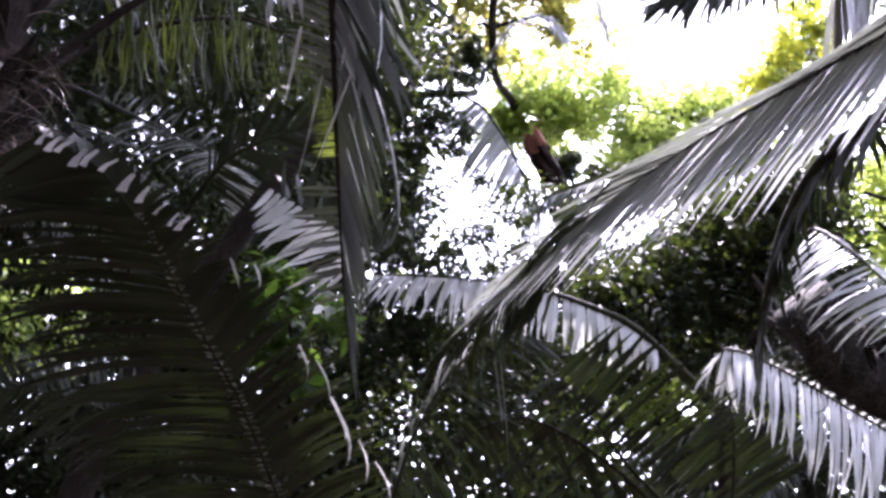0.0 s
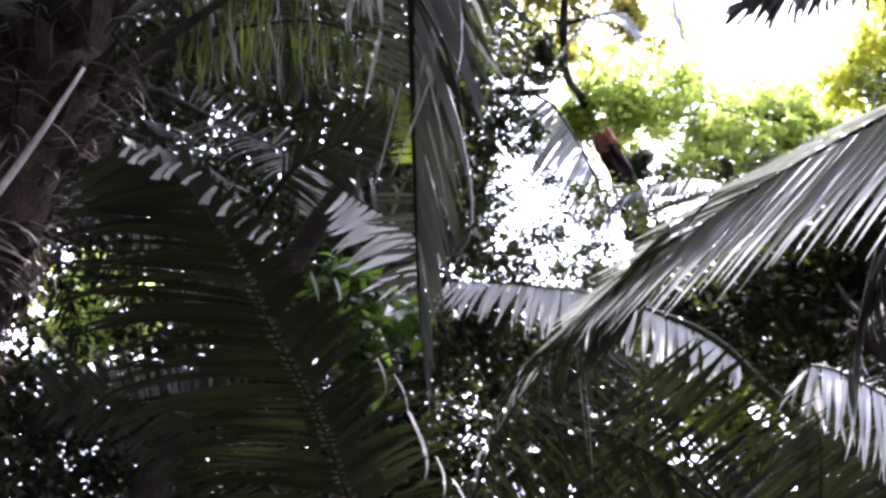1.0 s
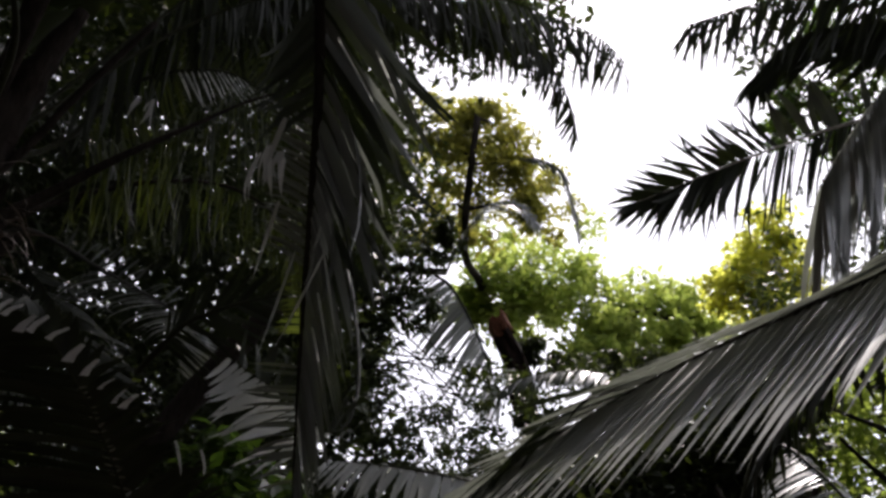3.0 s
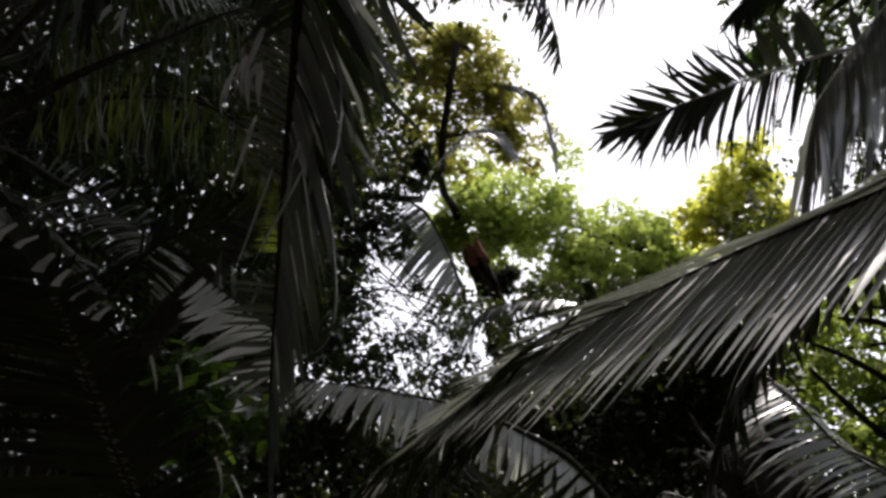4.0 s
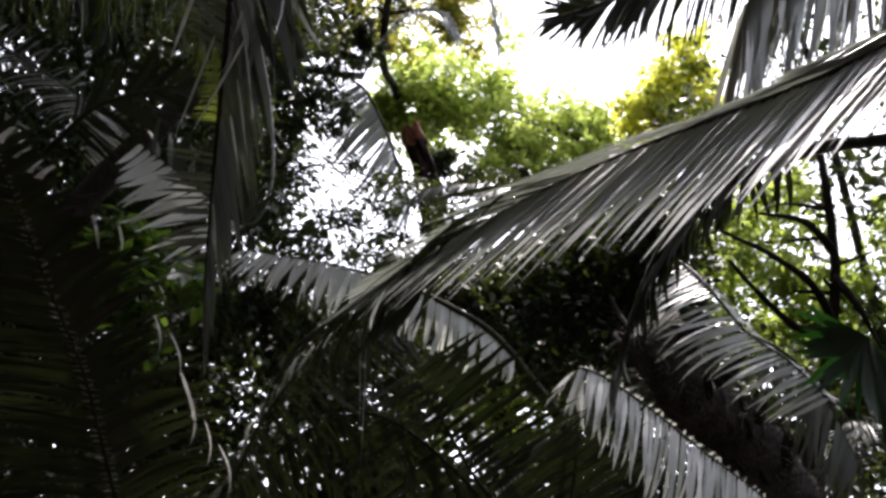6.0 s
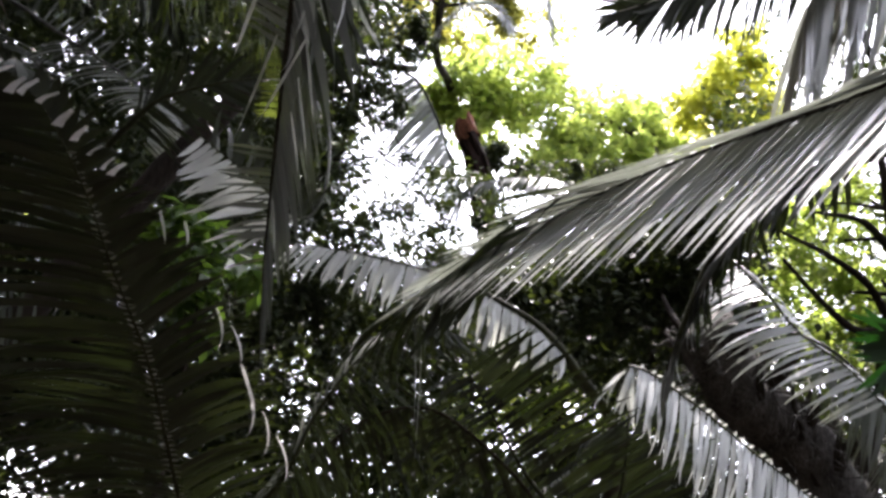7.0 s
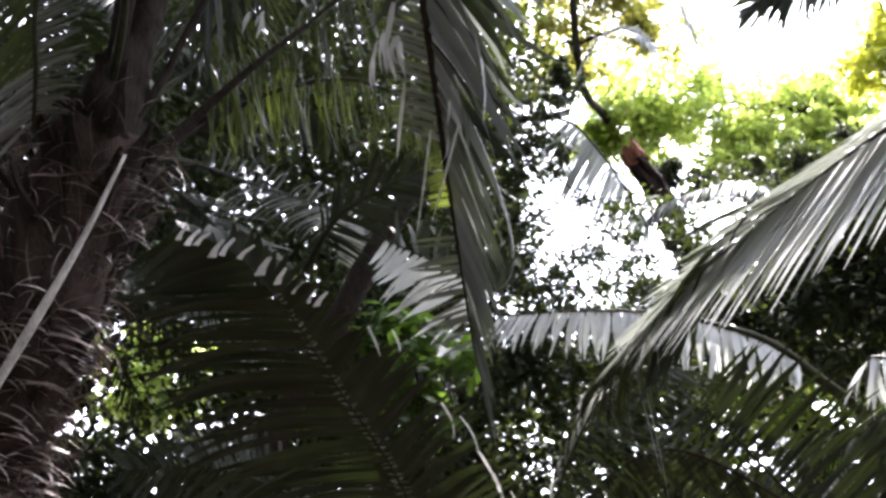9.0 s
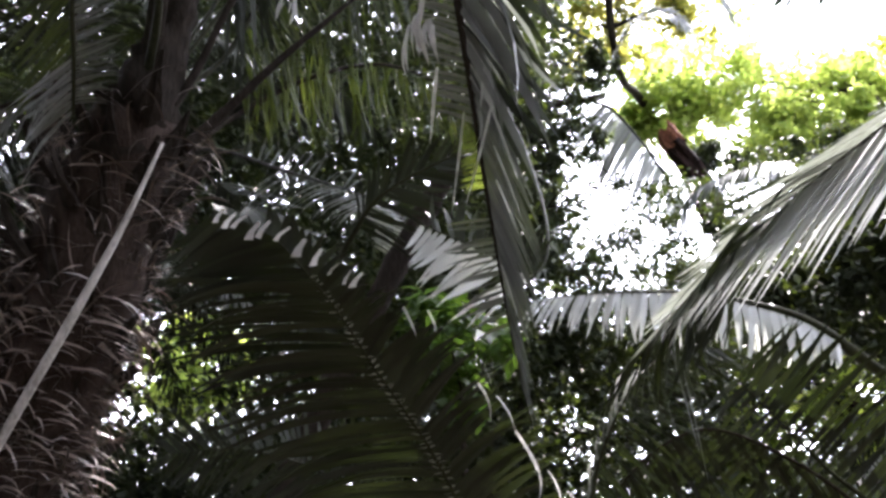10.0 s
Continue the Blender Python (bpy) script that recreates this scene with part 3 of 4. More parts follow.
blades(low_leaf, line, (2.57, 5.21, 3.32), (3.01, 4.98, 2.62), 34, [(-0.18, -0.10, -0.98), (-0.37, -0.11, -0.92)], (0.4, 0.45, 0.3), 0.024, (2, 5), HALF_LIT_LEAF, 20, 0.08, 0.4, 0.1)

# ---- the shaggy palm on the left with its arching leaves ----
shaggy = thing("palm_tree", (-2.98, 4.5, 0), "palm with a thick brown fibrous trunk", "palm tree")
SHAG = Vector((-2.08, 3.62, 3.96))
SHAG_LINE = [Vector((-2.98, 4.5, -0.05)), Vector((-2.90, 4.16, 2.26)), Vector((-2.52, 3.90, 3.09)), SHAG]
bm = bmesh.new()
tube(bm, curve_points(SHAG_LINE, 40), [float(np.interp(i / 40, (0, 0.8, 1), (0.31, 0.29, 0.2))) + (0.012 if i % 3 == 0 else 0) for i in range(41)], 14, 1.0, 0.12, random.Random(3))
part("trunk", bm, FIBRE, shaggy, "thick brown trunk wrapped in fibre")
bm = bmesh.new()
tube(bm, curve_points([Vector((-2.3, 3.76, 3.5)), SHAG, Vector((-1.88, 3.54, 4.4)), Vector((-1.7, 3.44, 4.8))], 24), [float(np.interp(i / 24, (0, 0.36, 0.6, 1), (0.22, 0.2, 0.1, 0.03))) for i in range(25)], 12, 1.0, 0.5, random.Random(9))
part("crown_shaft", bm, BARK, shaggy, "crown of packed leaf bases, its shade put into the colour")
curtain, line = stalk(shaggy, [(-1.93, 3.78, 3.83), (-1.71, 3.82, 4.06), (-1.49, 3.83, 4.27), (-1.23, 3.91, 4.55), (-0.98, 4.02, 4.85), (-0.70, 4.14, 5.08)], (0.035, 0.026, 0.02, 0.014, 0.009, 0.003), BARK, "frond with a curtain of narrow leaflets")
blades(curtain, line, (-1.66, 3.81, 4.10), (-0.70, 4.14, 5.08), 90, [(-0.14, 0.51, -0.85), (-0.06, 0.52, -0.85), (0.14, 0.55, -0.83)], (0.3, 0.46, 0.52, 0.28), 0.011, (1, 5), BACKLIT_LEAF, 21, 0.2, 0.9, 0.12)
blades(curtain, line, (-1.57, 3.80, 4.17), (-0.70, 4.14, 5.08), 60, [(-0.39, 0.19, 0.90), (0.25, 0.33, 0.91)], (0.3, 0.25), 0.013, (3, 6), BACKLIT_LEAF, 22, 0.15, 0.6, 0.12)
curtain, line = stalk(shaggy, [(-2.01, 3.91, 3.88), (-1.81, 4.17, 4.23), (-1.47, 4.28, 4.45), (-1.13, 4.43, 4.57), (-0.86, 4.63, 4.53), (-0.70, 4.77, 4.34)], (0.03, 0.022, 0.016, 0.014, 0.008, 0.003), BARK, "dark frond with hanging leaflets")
blades(curtain, line, (-1.72, 4.18, 4.28), (-0.70, 4.77, 4.34), 96, [(-0.15, 0.46, -0.87), (-0.10, 0.47, -0.88), (0.10, 0.50, -0.86)], (0.3, 0.46, 0.42, 0.25), 0.011, (1, 5), BACKLIT_LEAF, 23, 0.2, 0.9, 0.1)
long_leaf, line = stalk(shaggy, [SHAG, (-1.89, 3.35, 4.55), (-1.54, 2.71, 5.06), (-0.99, 2.40, 5.20), (-0.60, 2.51, 4.73), (-0.48, 2.82, 4.20), (-0.46, 3.16, 3.73), (-0.46, 3.46, 3.39), (-0.45, 3.70, 3.06), (-0.44, 3.93, 2.79), (-0.41, 4.20, 2.47)], (0.045, 0.04, 0.036, 0.032, 0.03, 0.028, 0.026, 0.016, 0.01, 0.006, 0.003), BARK, "long frond hanging straight down")
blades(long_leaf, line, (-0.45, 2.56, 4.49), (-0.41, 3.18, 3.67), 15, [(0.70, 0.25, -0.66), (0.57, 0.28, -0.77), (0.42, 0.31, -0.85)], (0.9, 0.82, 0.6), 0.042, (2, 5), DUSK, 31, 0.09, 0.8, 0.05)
blades(long_leaf, line, (-0.45, 2.56, 4.49), (-0.41, 3.17, 3.69), 14, [(0.74, 0.33, -0.58), (0.61, 0.37, -0.70), (0.46, 0.40, -0.80)], (0.84, 0.76, 0.56), 0.04, (2, 5), SHADED_PALM, 30, 0.09, 0.8, 0.05)
blades(long_leaf, line, (-0.45, 2.56, 4.49), (-0.41, 3.13, 3.74), 8, [(0.70, 0.43, -0.57), (0.55, 0.47, -0.69)], (0.7, 0.6), 0.03, (2, 5), SHEEN_TONE, 32, 0.08, 0.5, 0.15)
blades(long_leaf, line, (-0.42, 3.09, 3.81), (-0.42, 3.25, 3.59), 9, [(0.61, 0.41, -0.68), (0.45, 0.44, -0.77)], (0.28, 0.24), 0.03, (3, 6), SHEEN_TONE, 33, 0.15, 0.8, 0.05)
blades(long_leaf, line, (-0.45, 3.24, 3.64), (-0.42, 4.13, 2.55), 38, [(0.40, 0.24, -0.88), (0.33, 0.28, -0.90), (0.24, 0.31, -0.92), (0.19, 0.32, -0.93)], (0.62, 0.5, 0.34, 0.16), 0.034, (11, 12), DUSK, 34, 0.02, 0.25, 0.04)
blades(long_leaf, line, (-0.44, 2.71, 4.32), (-0.42, 2.99, 3.94), 20, [(-0.45, 0.31, -0.83), (-0.84, 0.17, -0.52)], (0.4, 0.26), 0.024, (2, 5), SHADED_PALM, 35, 0.1, 0.5, 0.2)
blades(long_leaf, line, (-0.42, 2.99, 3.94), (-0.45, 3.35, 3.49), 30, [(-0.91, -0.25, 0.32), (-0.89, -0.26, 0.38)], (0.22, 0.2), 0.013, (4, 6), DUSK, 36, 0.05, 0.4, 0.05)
blades(long_leaf, line, (-0.45, 3.35, 3.50), (-0.46, 3.54, 3.26), 18, [(-0.99, 0.02, -0.17), (-1.00, -0.06, 0.02)], (0.12, 0.1), 0.009, (3, 5), BACKLIT_LEAF, 37, 0.06, 0.4, 0.05)
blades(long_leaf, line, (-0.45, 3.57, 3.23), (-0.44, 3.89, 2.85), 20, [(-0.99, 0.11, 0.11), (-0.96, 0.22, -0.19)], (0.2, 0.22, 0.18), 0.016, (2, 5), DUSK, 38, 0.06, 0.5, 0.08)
side_leaf, line = stalk(shaggy, [SHAG, (-1.80, 3.19, 4.33), (-1.77, 2.80, 4.44), (-1.85, 2.67, 4.20), (-1.92, 2.76, 3.96), (-1.96, 2.87, 3.79), (-2.03, 3.02, 3.60)], (0.026, 0.022, 0.018, 0.014, 0.013, 0.012, 0.008))
blades(side_leaf, line, (-1.85, 2.67, 4.20), (-1.96, 2.87, 3.79), 24, [(-0.71, 0.18, -0.68), (-0.77, 0.15, -0.63)], (0.42, 0.38), 0.013, (1, 3), BACKLIT_LEAF, 41, 0.05, 0.4, 0.05)
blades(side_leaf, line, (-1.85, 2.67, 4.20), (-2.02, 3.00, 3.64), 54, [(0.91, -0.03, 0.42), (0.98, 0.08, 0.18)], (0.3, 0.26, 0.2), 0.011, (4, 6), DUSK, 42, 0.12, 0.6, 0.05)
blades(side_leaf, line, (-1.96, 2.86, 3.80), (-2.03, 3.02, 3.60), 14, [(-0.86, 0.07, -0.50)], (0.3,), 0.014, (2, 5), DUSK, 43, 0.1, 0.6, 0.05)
sheen_leaf, line = stalk(shaggy, [SHAG, (-1.85, 3.96, 4.41), (-1.60, 4.00, 4.86), (-1.32, 4.07, 5.05), (-1.10, 4.21, 5.13), (-0.86, 4.35, 5.03)], (0.03, 0.022, 0.017, 0.013, 0.009, 0.004), label="arching frond with a painted silvery sheen")
blades(sheen_leaf, line, (-1.45, 4.03, 4.97), (-0.86, 4.35, 5.03), 24, [(0.53, 0.17, -0.83), (0.74, 0.09, -0.67)], (0.22, 0.26, 0.2), 0.015, (0, 2), LIT_LEAF, 44, 0.05, 0.4, 0.08)
blades(sheen_leaf, line, (-1.76, 3.99, 4.61), (-0.89, 4.33, 5.04), 60, [(-0.18, -0.06, 0.98), (0.45, -0.02, 0.89)], (0.3, 0.2), 0.014, (2, 5), BACKLIT_LEAF, 45, 0.12, 0.5, 0.1)
blades(sheen_leaf, line, (-1.81, 4.00, 4.56), (-1.40, 4.03, 4.99), 30, [(0.20, 0.49, -0.85), (0.35, 0.48, -0.81)], (0.4, 0.3), 0.014, (1, 4), BACKLIT_LEAF, 46, 0.12, 0.5, 0.1)
left_leaf, line = stalk(shaggy, [SHAG, (-2.33, 3.31, 4.06), (-2.28, 3.22, 3.88), (-2.52, 3.13, 3.75), (-2.81, 3.12, 3.62)], (0.02, 0.016, 0.013, 0.01, 0.004), BARK)
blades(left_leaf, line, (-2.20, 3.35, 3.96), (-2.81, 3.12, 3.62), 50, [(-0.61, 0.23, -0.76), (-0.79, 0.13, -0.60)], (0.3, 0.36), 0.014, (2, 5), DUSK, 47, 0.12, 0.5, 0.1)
blades(left_leaf, line, (-2.28, 3.22, 3.88), (-2.81, 3.12, 3.62), 30, [(-0.90, -0.11, 0.43)], (0.3, 0.36), 0.018, (1, 4), BACKLIT_LEAF, 48, 0.12, 0.5, 0.1)
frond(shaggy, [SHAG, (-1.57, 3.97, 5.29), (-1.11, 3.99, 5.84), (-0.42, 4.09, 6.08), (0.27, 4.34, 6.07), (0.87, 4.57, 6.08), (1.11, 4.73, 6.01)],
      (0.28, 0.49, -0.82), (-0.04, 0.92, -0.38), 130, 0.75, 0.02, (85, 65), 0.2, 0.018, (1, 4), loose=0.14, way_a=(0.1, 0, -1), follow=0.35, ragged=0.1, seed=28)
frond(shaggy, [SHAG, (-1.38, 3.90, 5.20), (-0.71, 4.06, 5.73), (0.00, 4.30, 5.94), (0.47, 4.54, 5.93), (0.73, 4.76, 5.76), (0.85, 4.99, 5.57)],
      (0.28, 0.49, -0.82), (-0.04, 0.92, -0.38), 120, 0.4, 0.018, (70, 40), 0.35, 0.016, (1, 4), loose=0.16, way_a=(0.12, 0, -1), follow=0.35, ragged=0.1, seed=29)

# old leaf bases and loose fibre round the shaggy trunks
boot_bm = bmesh.new()
tube(boot_bm, curve_points([(0, 0, 0), (0.06, 0, 0.1), (0.11, 0, 0.24)], 5), [0.055, 0.05, 0.04, 0.03, 0.022, 0.012], 6, 0.5)
boot_mesh = bpy.data.meshes.new("leaf_base")
boot_bm.to_mesh(boot_mesh)
boot_bm.free()
boot_mesh.materials.append(FIBRE)
dark_boot = boot_mesh.copy()
dark_boot.materials[0] = BARK


def shag(palm, pts, radius, boots, count, low, seed, fibre=CURLS, stub=boot_mesh):
    """Stubs of old leaves and curled fibre on a trunk along pts, from the share low of its length up."""
    rr = random.Random(seed)
    line = curve_points(pts, 60)
    for i in range(boots):
        j, a = int((low + (1 - low) * i / boots) * 59.9), i * 2.4
        ob = new("leaf_base", stub)
        ob.parent = palm
        ob.matrix_parent_inverse = Matrix.Translation(-palm.location)
        ob.matrix_basis = Matrix.Translation(line[j] + Vector((math.cos(a), math.sin(a), 0)) * (radius - 0.03)) @ Matrix.Rotation(a, 4, "Z") @ Matrix.Rotation(rr.uniform(-0.2, 0.5), 4, "Y") @ Matrix.Scale(rr.uniform(0.8, 1.4), 4)
    items = []
    for i in range(count):
        p = line[int((low + (1 - low) * rr.random() ** 2.2) * 59.9)]
        a = rr.uniform(0, 2 * math.pi)
        out = Vector((math.cos(a), math.sin(a), 0))
        way = out * rr.uniform(0.1, 0.8) + Vector((-math.sin(a), math.cos(a), 0)) * rr.uniform(-1.0, 1.0) + Vector((0, 0, rr.uniform(-0.4, 0.7)))
        items.append((rr.randint(3, 7), blade_matrix(p + out * (radius + rr.uniform(-0.03, 0.03)) + Vector((0, 0, rr.uniform(-0.06, 0.06))), way, rr.uniform(0.1, 0.34), rr.uniform(0.004, 0.012), rr.uniform(-1, 1)), fibre))
    joined("loose_fibre", items, palm, "curled brown fibre")


shag(shaggy, SHAG_LINE, 0.29, 110, 2600, 0.25, 5, CURLS, dark_boot)
big = []
rr = random.Random(31)
low_line = curve_points(SHAG_LINE, 60)
for row in range(30):
    for k in range(38):
        p, a = low_line[min(int((0.3 + 0.016 * row + rr.uniform(0, 0.012)) * 60), 60)] + Vector((0, 0, rr.uniform(-0.03, 0.03))), 2 * math.pi * (k + rr.random()) / 38
        out = Vector((math.cos(a), math.sin(a), 0))
        side = Vector((-math.sin(a), math.cos(a), 0)) * (1 if rr.random() < 0.9 else -1)
        way = out * rr.uniform(0.3, 0.6) + side * rr.uniform(0.7, 1.0) + Vector((0, 0, rr.uniform(-0.1, 0.35)))
        big.append((rr.randint(4, 7), blade_matrix(p + out * 0.28, way, rr.uniform(0.16, 0.36), rr.uniform(0.01, 0.03), rr.uniform(0.1, 0.9)), CURLS))
joined("coarse_fibre", big, shaggy, "broad curled strips of brown fibre")
shag(lean, [LEAN_FOOT, (3.22, 6.3, 2.66), (2.56, 6.1, 3.12), LEAN_TOP], 0.23, 60, 2600, 0.3, 6, OLD_BARK, dark_boot)

# thick dark leaf stalks that rise out of the crown
for places, thick in (([(-2.15, 3.70, 3.80), (-1.98, 3.49, 4.20), (-1.83, 3.29, 4.60), (-1.59, 2.95, 5.22)], 0.055), ([(-1.98, 3.62, 3.84), (-1.81, 3.63, 4.16), (-1.71, 3.61, 4.36), (-1.54, 3.58, 4.66), (-1.41, 3.57, 4.89)], 0.022),
                      ([(-2.27, 3.68, 3.55), (-2.27, 3.41, 3.91), (-2.16, 3.09, 4.42), (-2.03, 2.82, 4.85)], 0.022)):
    bm = bmesh.new()
    tube(bm, curve_points(places, 20), [thick * (1 - 0.02 * i) for i in range(21)], 8, 0.7, 0.08, random.Random(3))
    part("leaf_stalk", bm, BARK, shaggy, "dark leaf stalk")

# the pale dead stalk that leans on the trunk
bm = bmesh.new()
tube(bm, curve_points([(-1.73, 3.20, 3.53), (-1.89, 3.21, 3.16), (-2.11, 3.26, 2.80), (-2.36, 3.32, 2.42), (-3.06, 3.48, 1.31)], 30), [0.007 + 0.012 * min(1, i / 9) for i in range(31)], 6, 0.5)
part("dead_stalk", bm, PALE_LIT_STALK, shaggy, "pale dry dead leaf stalk")

# ---- pale dry shreds, and pale pieces painted for leaflet ends that catch light ----
def hanging(parent, places, lengths, widths, seed, lean=(0, 0, -1), kinds=(1, 6), turn=0.6):
    rr = random.Random(seed)
    for p, ln, w in zip(places, lengths, widths):
        k = rr.randint(*kinds)
        ob = new("dry_leaflet", leaflet_mesh(k, DRY_LIT))
        ob.parent = parent
        way = Vector(lean) + Vector((rr.uniform(-0.2, 0.2), rr.uniform(-0.2, 0.2), 0))
        ob.matrix_basis = blade_matrix(Vector(p), way, ln, w, rr.uniform(-turn, turn))


hanging(dark_leaf, [(-0.95, 2.09, 2.65), (-0.92, 2.10, 2.64), (-0.89, 2.10, 2.63), (-0.86, 2.11, 2.61), (-0.83, 2.11, 2.61), (-0.78, 2.12, 2.59), (-0.76, 2.18, 2.58), (-0.72, 2.19, 2.55), (-0.69, 2.25, 2.53), (-0.66, 2.26, 2.51), (-0.63, 2.26, 2.50)],
        [0.05, 0.06, 0.06, 0.062, 0.066, 0.062, 0.062, 0.056, 0.05, 0.05, 0.055], [0.018, 0.022, 0.02, 0.024, 0.028, 0.024, 0.026, 0.02, 0.017, 0.016, 0.018], 1, (-0.60, -0.04, -0.80), (10, 10), 0.15)
hanging(dark_leaf, [(-0.58, 2.49, 2.48), (-0.51, 2.50, 2.46), (-0.42, 2.74, 2.39), (-0.42, 2.77, 2.31), (-0.37, 2.79, 2.27), (-0.33, 2.88, 2.18), (-0.30, 2.95, 2.13), (-0.25, 2.98, 2.07), (-0.20, 3.01, 2.01)],
        [0.11, 0.09, 0.13, 0.14, 0.13, 0.17, 0.16, 0.14, 0.15], [0.009, 0.008, 0.008, 0.009, 0.008, 0.009, 0.009, 0.008, 0.007], 2, (0.52, 0.32, -0.79), (4, 7), 1.0)


def ribbon(parent, start, end, width, kind=0, material=DRY_LIT, name="dry_leaflet"):
    """A thin strip, dry or coloured as lit, from one place to another, its flat side turned out to the path."""
    ob = new(name, leaflet_mesh(kind, material))
    ob.parent = parent
    ob.matrix_basis = blade_matrix(Vector(start), Vector(end) - Vector(start), (Vector(end) - Vector(start)).length * 1.02, width, 0.0, Vector((1, 0, 0)))


for start, end, wide in (((-0.46, 3.04, 3.39), (-0.56, 3.29, 3.09), 0.0075), ((-0.36, 3.05, 3.40), (-0.49, 3.23, 3.11), 0.008), ((-0.38, 3.00, 3.48), (-0.39, 3.04, 3.40), 0.008), ((-0.37, 3.02, 3.43), (-0.29, 3.25, 3.19), 0.007), ((-0.37, 3.14, 3.29), (-0.30, 3.34, 3.09), 0.006),
                         ((-0.38, 3.22, 3.19), (-0.32, 3.39, 3.03), 0.007), ((-0.41, 3.46, 2.94), (-0.37, 3.61, 2.78), 0.006), ((-0.35, 2.91, 3.53), (-0.29, 3.02, 3.45), 0.006), ((-0.36, 2.51, 3.92), (-0.18, 2.77, 3.79), 0.006), ((-0.23, 2.54, 3.91), (-0.14, 2.69, 3.83), 0.006)):
    ribbon(long_leaf, start, end, wide * 1.15, 0, LIT_LEAF)


def crumpled(parent, top, count, reach, length, seed):
    """A torn dead leaf: curled strips that hang together."""
    rr = random.Random(seed)
    for _ in range(count):
        a = Vector(top) + Vector((rr.uniform(-1, 1), rr.uniform(-0.3, 0.3), rr.uniform(-1, 0.6))) * reach
        ribbon(parent, a, a + Vector((rr.uniform(-0.5, 0.35), rr.uniform(-0.4, 0.2), -1)) * length * rr.uniform(0.4, 1.1), rr.uniform(0.008, 0.024), rr.randint(2, 6))


crumpled(long_leaf, (-0.57, 2.94, 3.72), 13, 0.07, 0.17, 3)
crumpled(long_leaf, (-1.31, 3.49, 4.38), 6, 0.05, 0.16, 4)
for start, end, wide, kind in (((-0.55, 2.85, 3.83), (-0.62, 2.97, 3.67), 0.02, 4), ((-0.55, 3.03, 3.59), (-0.63, 3.23, 3.39), 0.014, 4)):
    ribbon(long_leaf, start, end, wide, kind)
blades(wide_leaf, line_tip, line_tip[30], line_tip[48], 26, [(-0.90, 0.43, -0.05), (-0.76, 0.55, -0.34), (-0.42, 0.63, -0.65)], (0.3, 0.36, 0.3), 0.013, (3, 6), SHADED_PALM, 4, 0.08, 0.5, 0.05)
ribbon(wide_leaf, (0.14, 2.48, 2.27), (0.18, 2.53, 2.01), 0.004, 3, DUSK)
ribbon(wide_leaf, (0.16, 2.49, 2.26), (0.20, 2.57, 1.92), 0.004, 2, DUSK)

# ---- palms further back ----
back = thing("palm_tree", (-0.68, 6.34, 4.17), "palm with pale fan of leaflets in the light", "palm tree")
B_TOP = Vector((-0.66, 5.93, 5.21))
back.location = (B_TOP.x - 1.7, B_TOP.y, 0)
palm_trunk(back, [(B_TOP.x - 1.7, B_TOP.y, -0.05), (B_TOP.x - 1.6, B_TOP.y, 2.2), (B_TOP.x - 0.8, B_TOP.y, 3.9), B_TOP], 0.13, 0.06)
pale_fan, line = stalk(back, [B_TOP, (-0.45, 5.53, 4.46), (-0.33, 5.09, 3.75), (-0.41, 4.94, 3.44), (-0.69, 4.76, 3.55), (-0.96, 4.61, 3.66)], (0.02, 0.018, 0.014, 0.012, 0.01, 0.004), label="frond with flat leaflets coloured as if lit")
blades(pale_fan, line, (-0.96, 4.61, 3.66), (-0.41, 4.94, 3.44), 17, [(-0.47, 0.03, -0.88), (-0.78, -0.15, -0.60), (-0.82, -0.17, -0.55), (-0.77, -0.12, -0.63)], (0.16, 0.36, 0.46, 0.5), 0.034, (0, 2), LIT_LEAF, 51, 0.05, 0.35, 0.06, 0.3)
blades(pale_fan, line, (-0.91, 4.63, 3.64), (-0.41, 4.94, 3.44), 18, [(-0.22, -0.12, 0.97), (0.47, 0.03, 0.88)], (0.2, 0.3), 0.03, (2, 5), SHADED_PALM, 57, 0.1, 0.4, 0.1)
wide_fan, line = stalk(back, [(-1.66, 5.46, 3.88), (-1.52, 5.25, 3.93), (-1.31, 5.03, 4.04), (-1.00, 5.02, 4.20), (-0.68, 5.11, 4.36)], (0.02, 0.018, 0.014, 0.01, 0.004), label="dark broad frond")
blades(wide_fan, line, (-1.50, 5.17, 3.88), (-0.68, 5.11, 4.36), 24, [(0.86, 0.31, -0.39), (0.97, 0.21, -0.11)], (0.4, 0.32), 0.032, (1, 4), SHADED_PALM, 52, 0.08, 0.4, 0.1)
blades(wide_fan, line, (-1.50, 5.17, 3.88), (-0.68, 5.11, 4.36), 24, [(0.23, -0.35, 0.91), (0.72, -0.17, 0.67)], (0.26, 0.34, 0.26), 0.03, (1, 4), SHADED_PALM, 53, 0.08, 0.4, 0.1)

arch = thing("palm_tree", (0, 0, 0), "palm with an arching thin frond", "palm tree")
A_TOP = Vector((-3.49, 6.90, 5.56))
arch.location = (A_TOP.x - 1.6, A_TOP.y, 0)
palm_trunk(arch, [(A_TOP.x - 1.6, A_TOP.y, -0.05), (A_TOP.x - 1.3, A_TOP.y, 2.5), A_TOP], 0.16, 0.12)
thin_leaf, line = stalk(arch, [A_TOP, (-3.08, 6.62, 5.44), (-2.52, 6.73, 5.22), (-1.98, 6.79, 4.99), (-1.65, 6.85, 4.81), (-1.56, 6.89, 4.64), (-1.70, 6.95, 4.43)], (0.03, 0.024, 0.018, 0.015, 0.012, 0.009, 0.004), GREY_STALK, "thin arching frond")
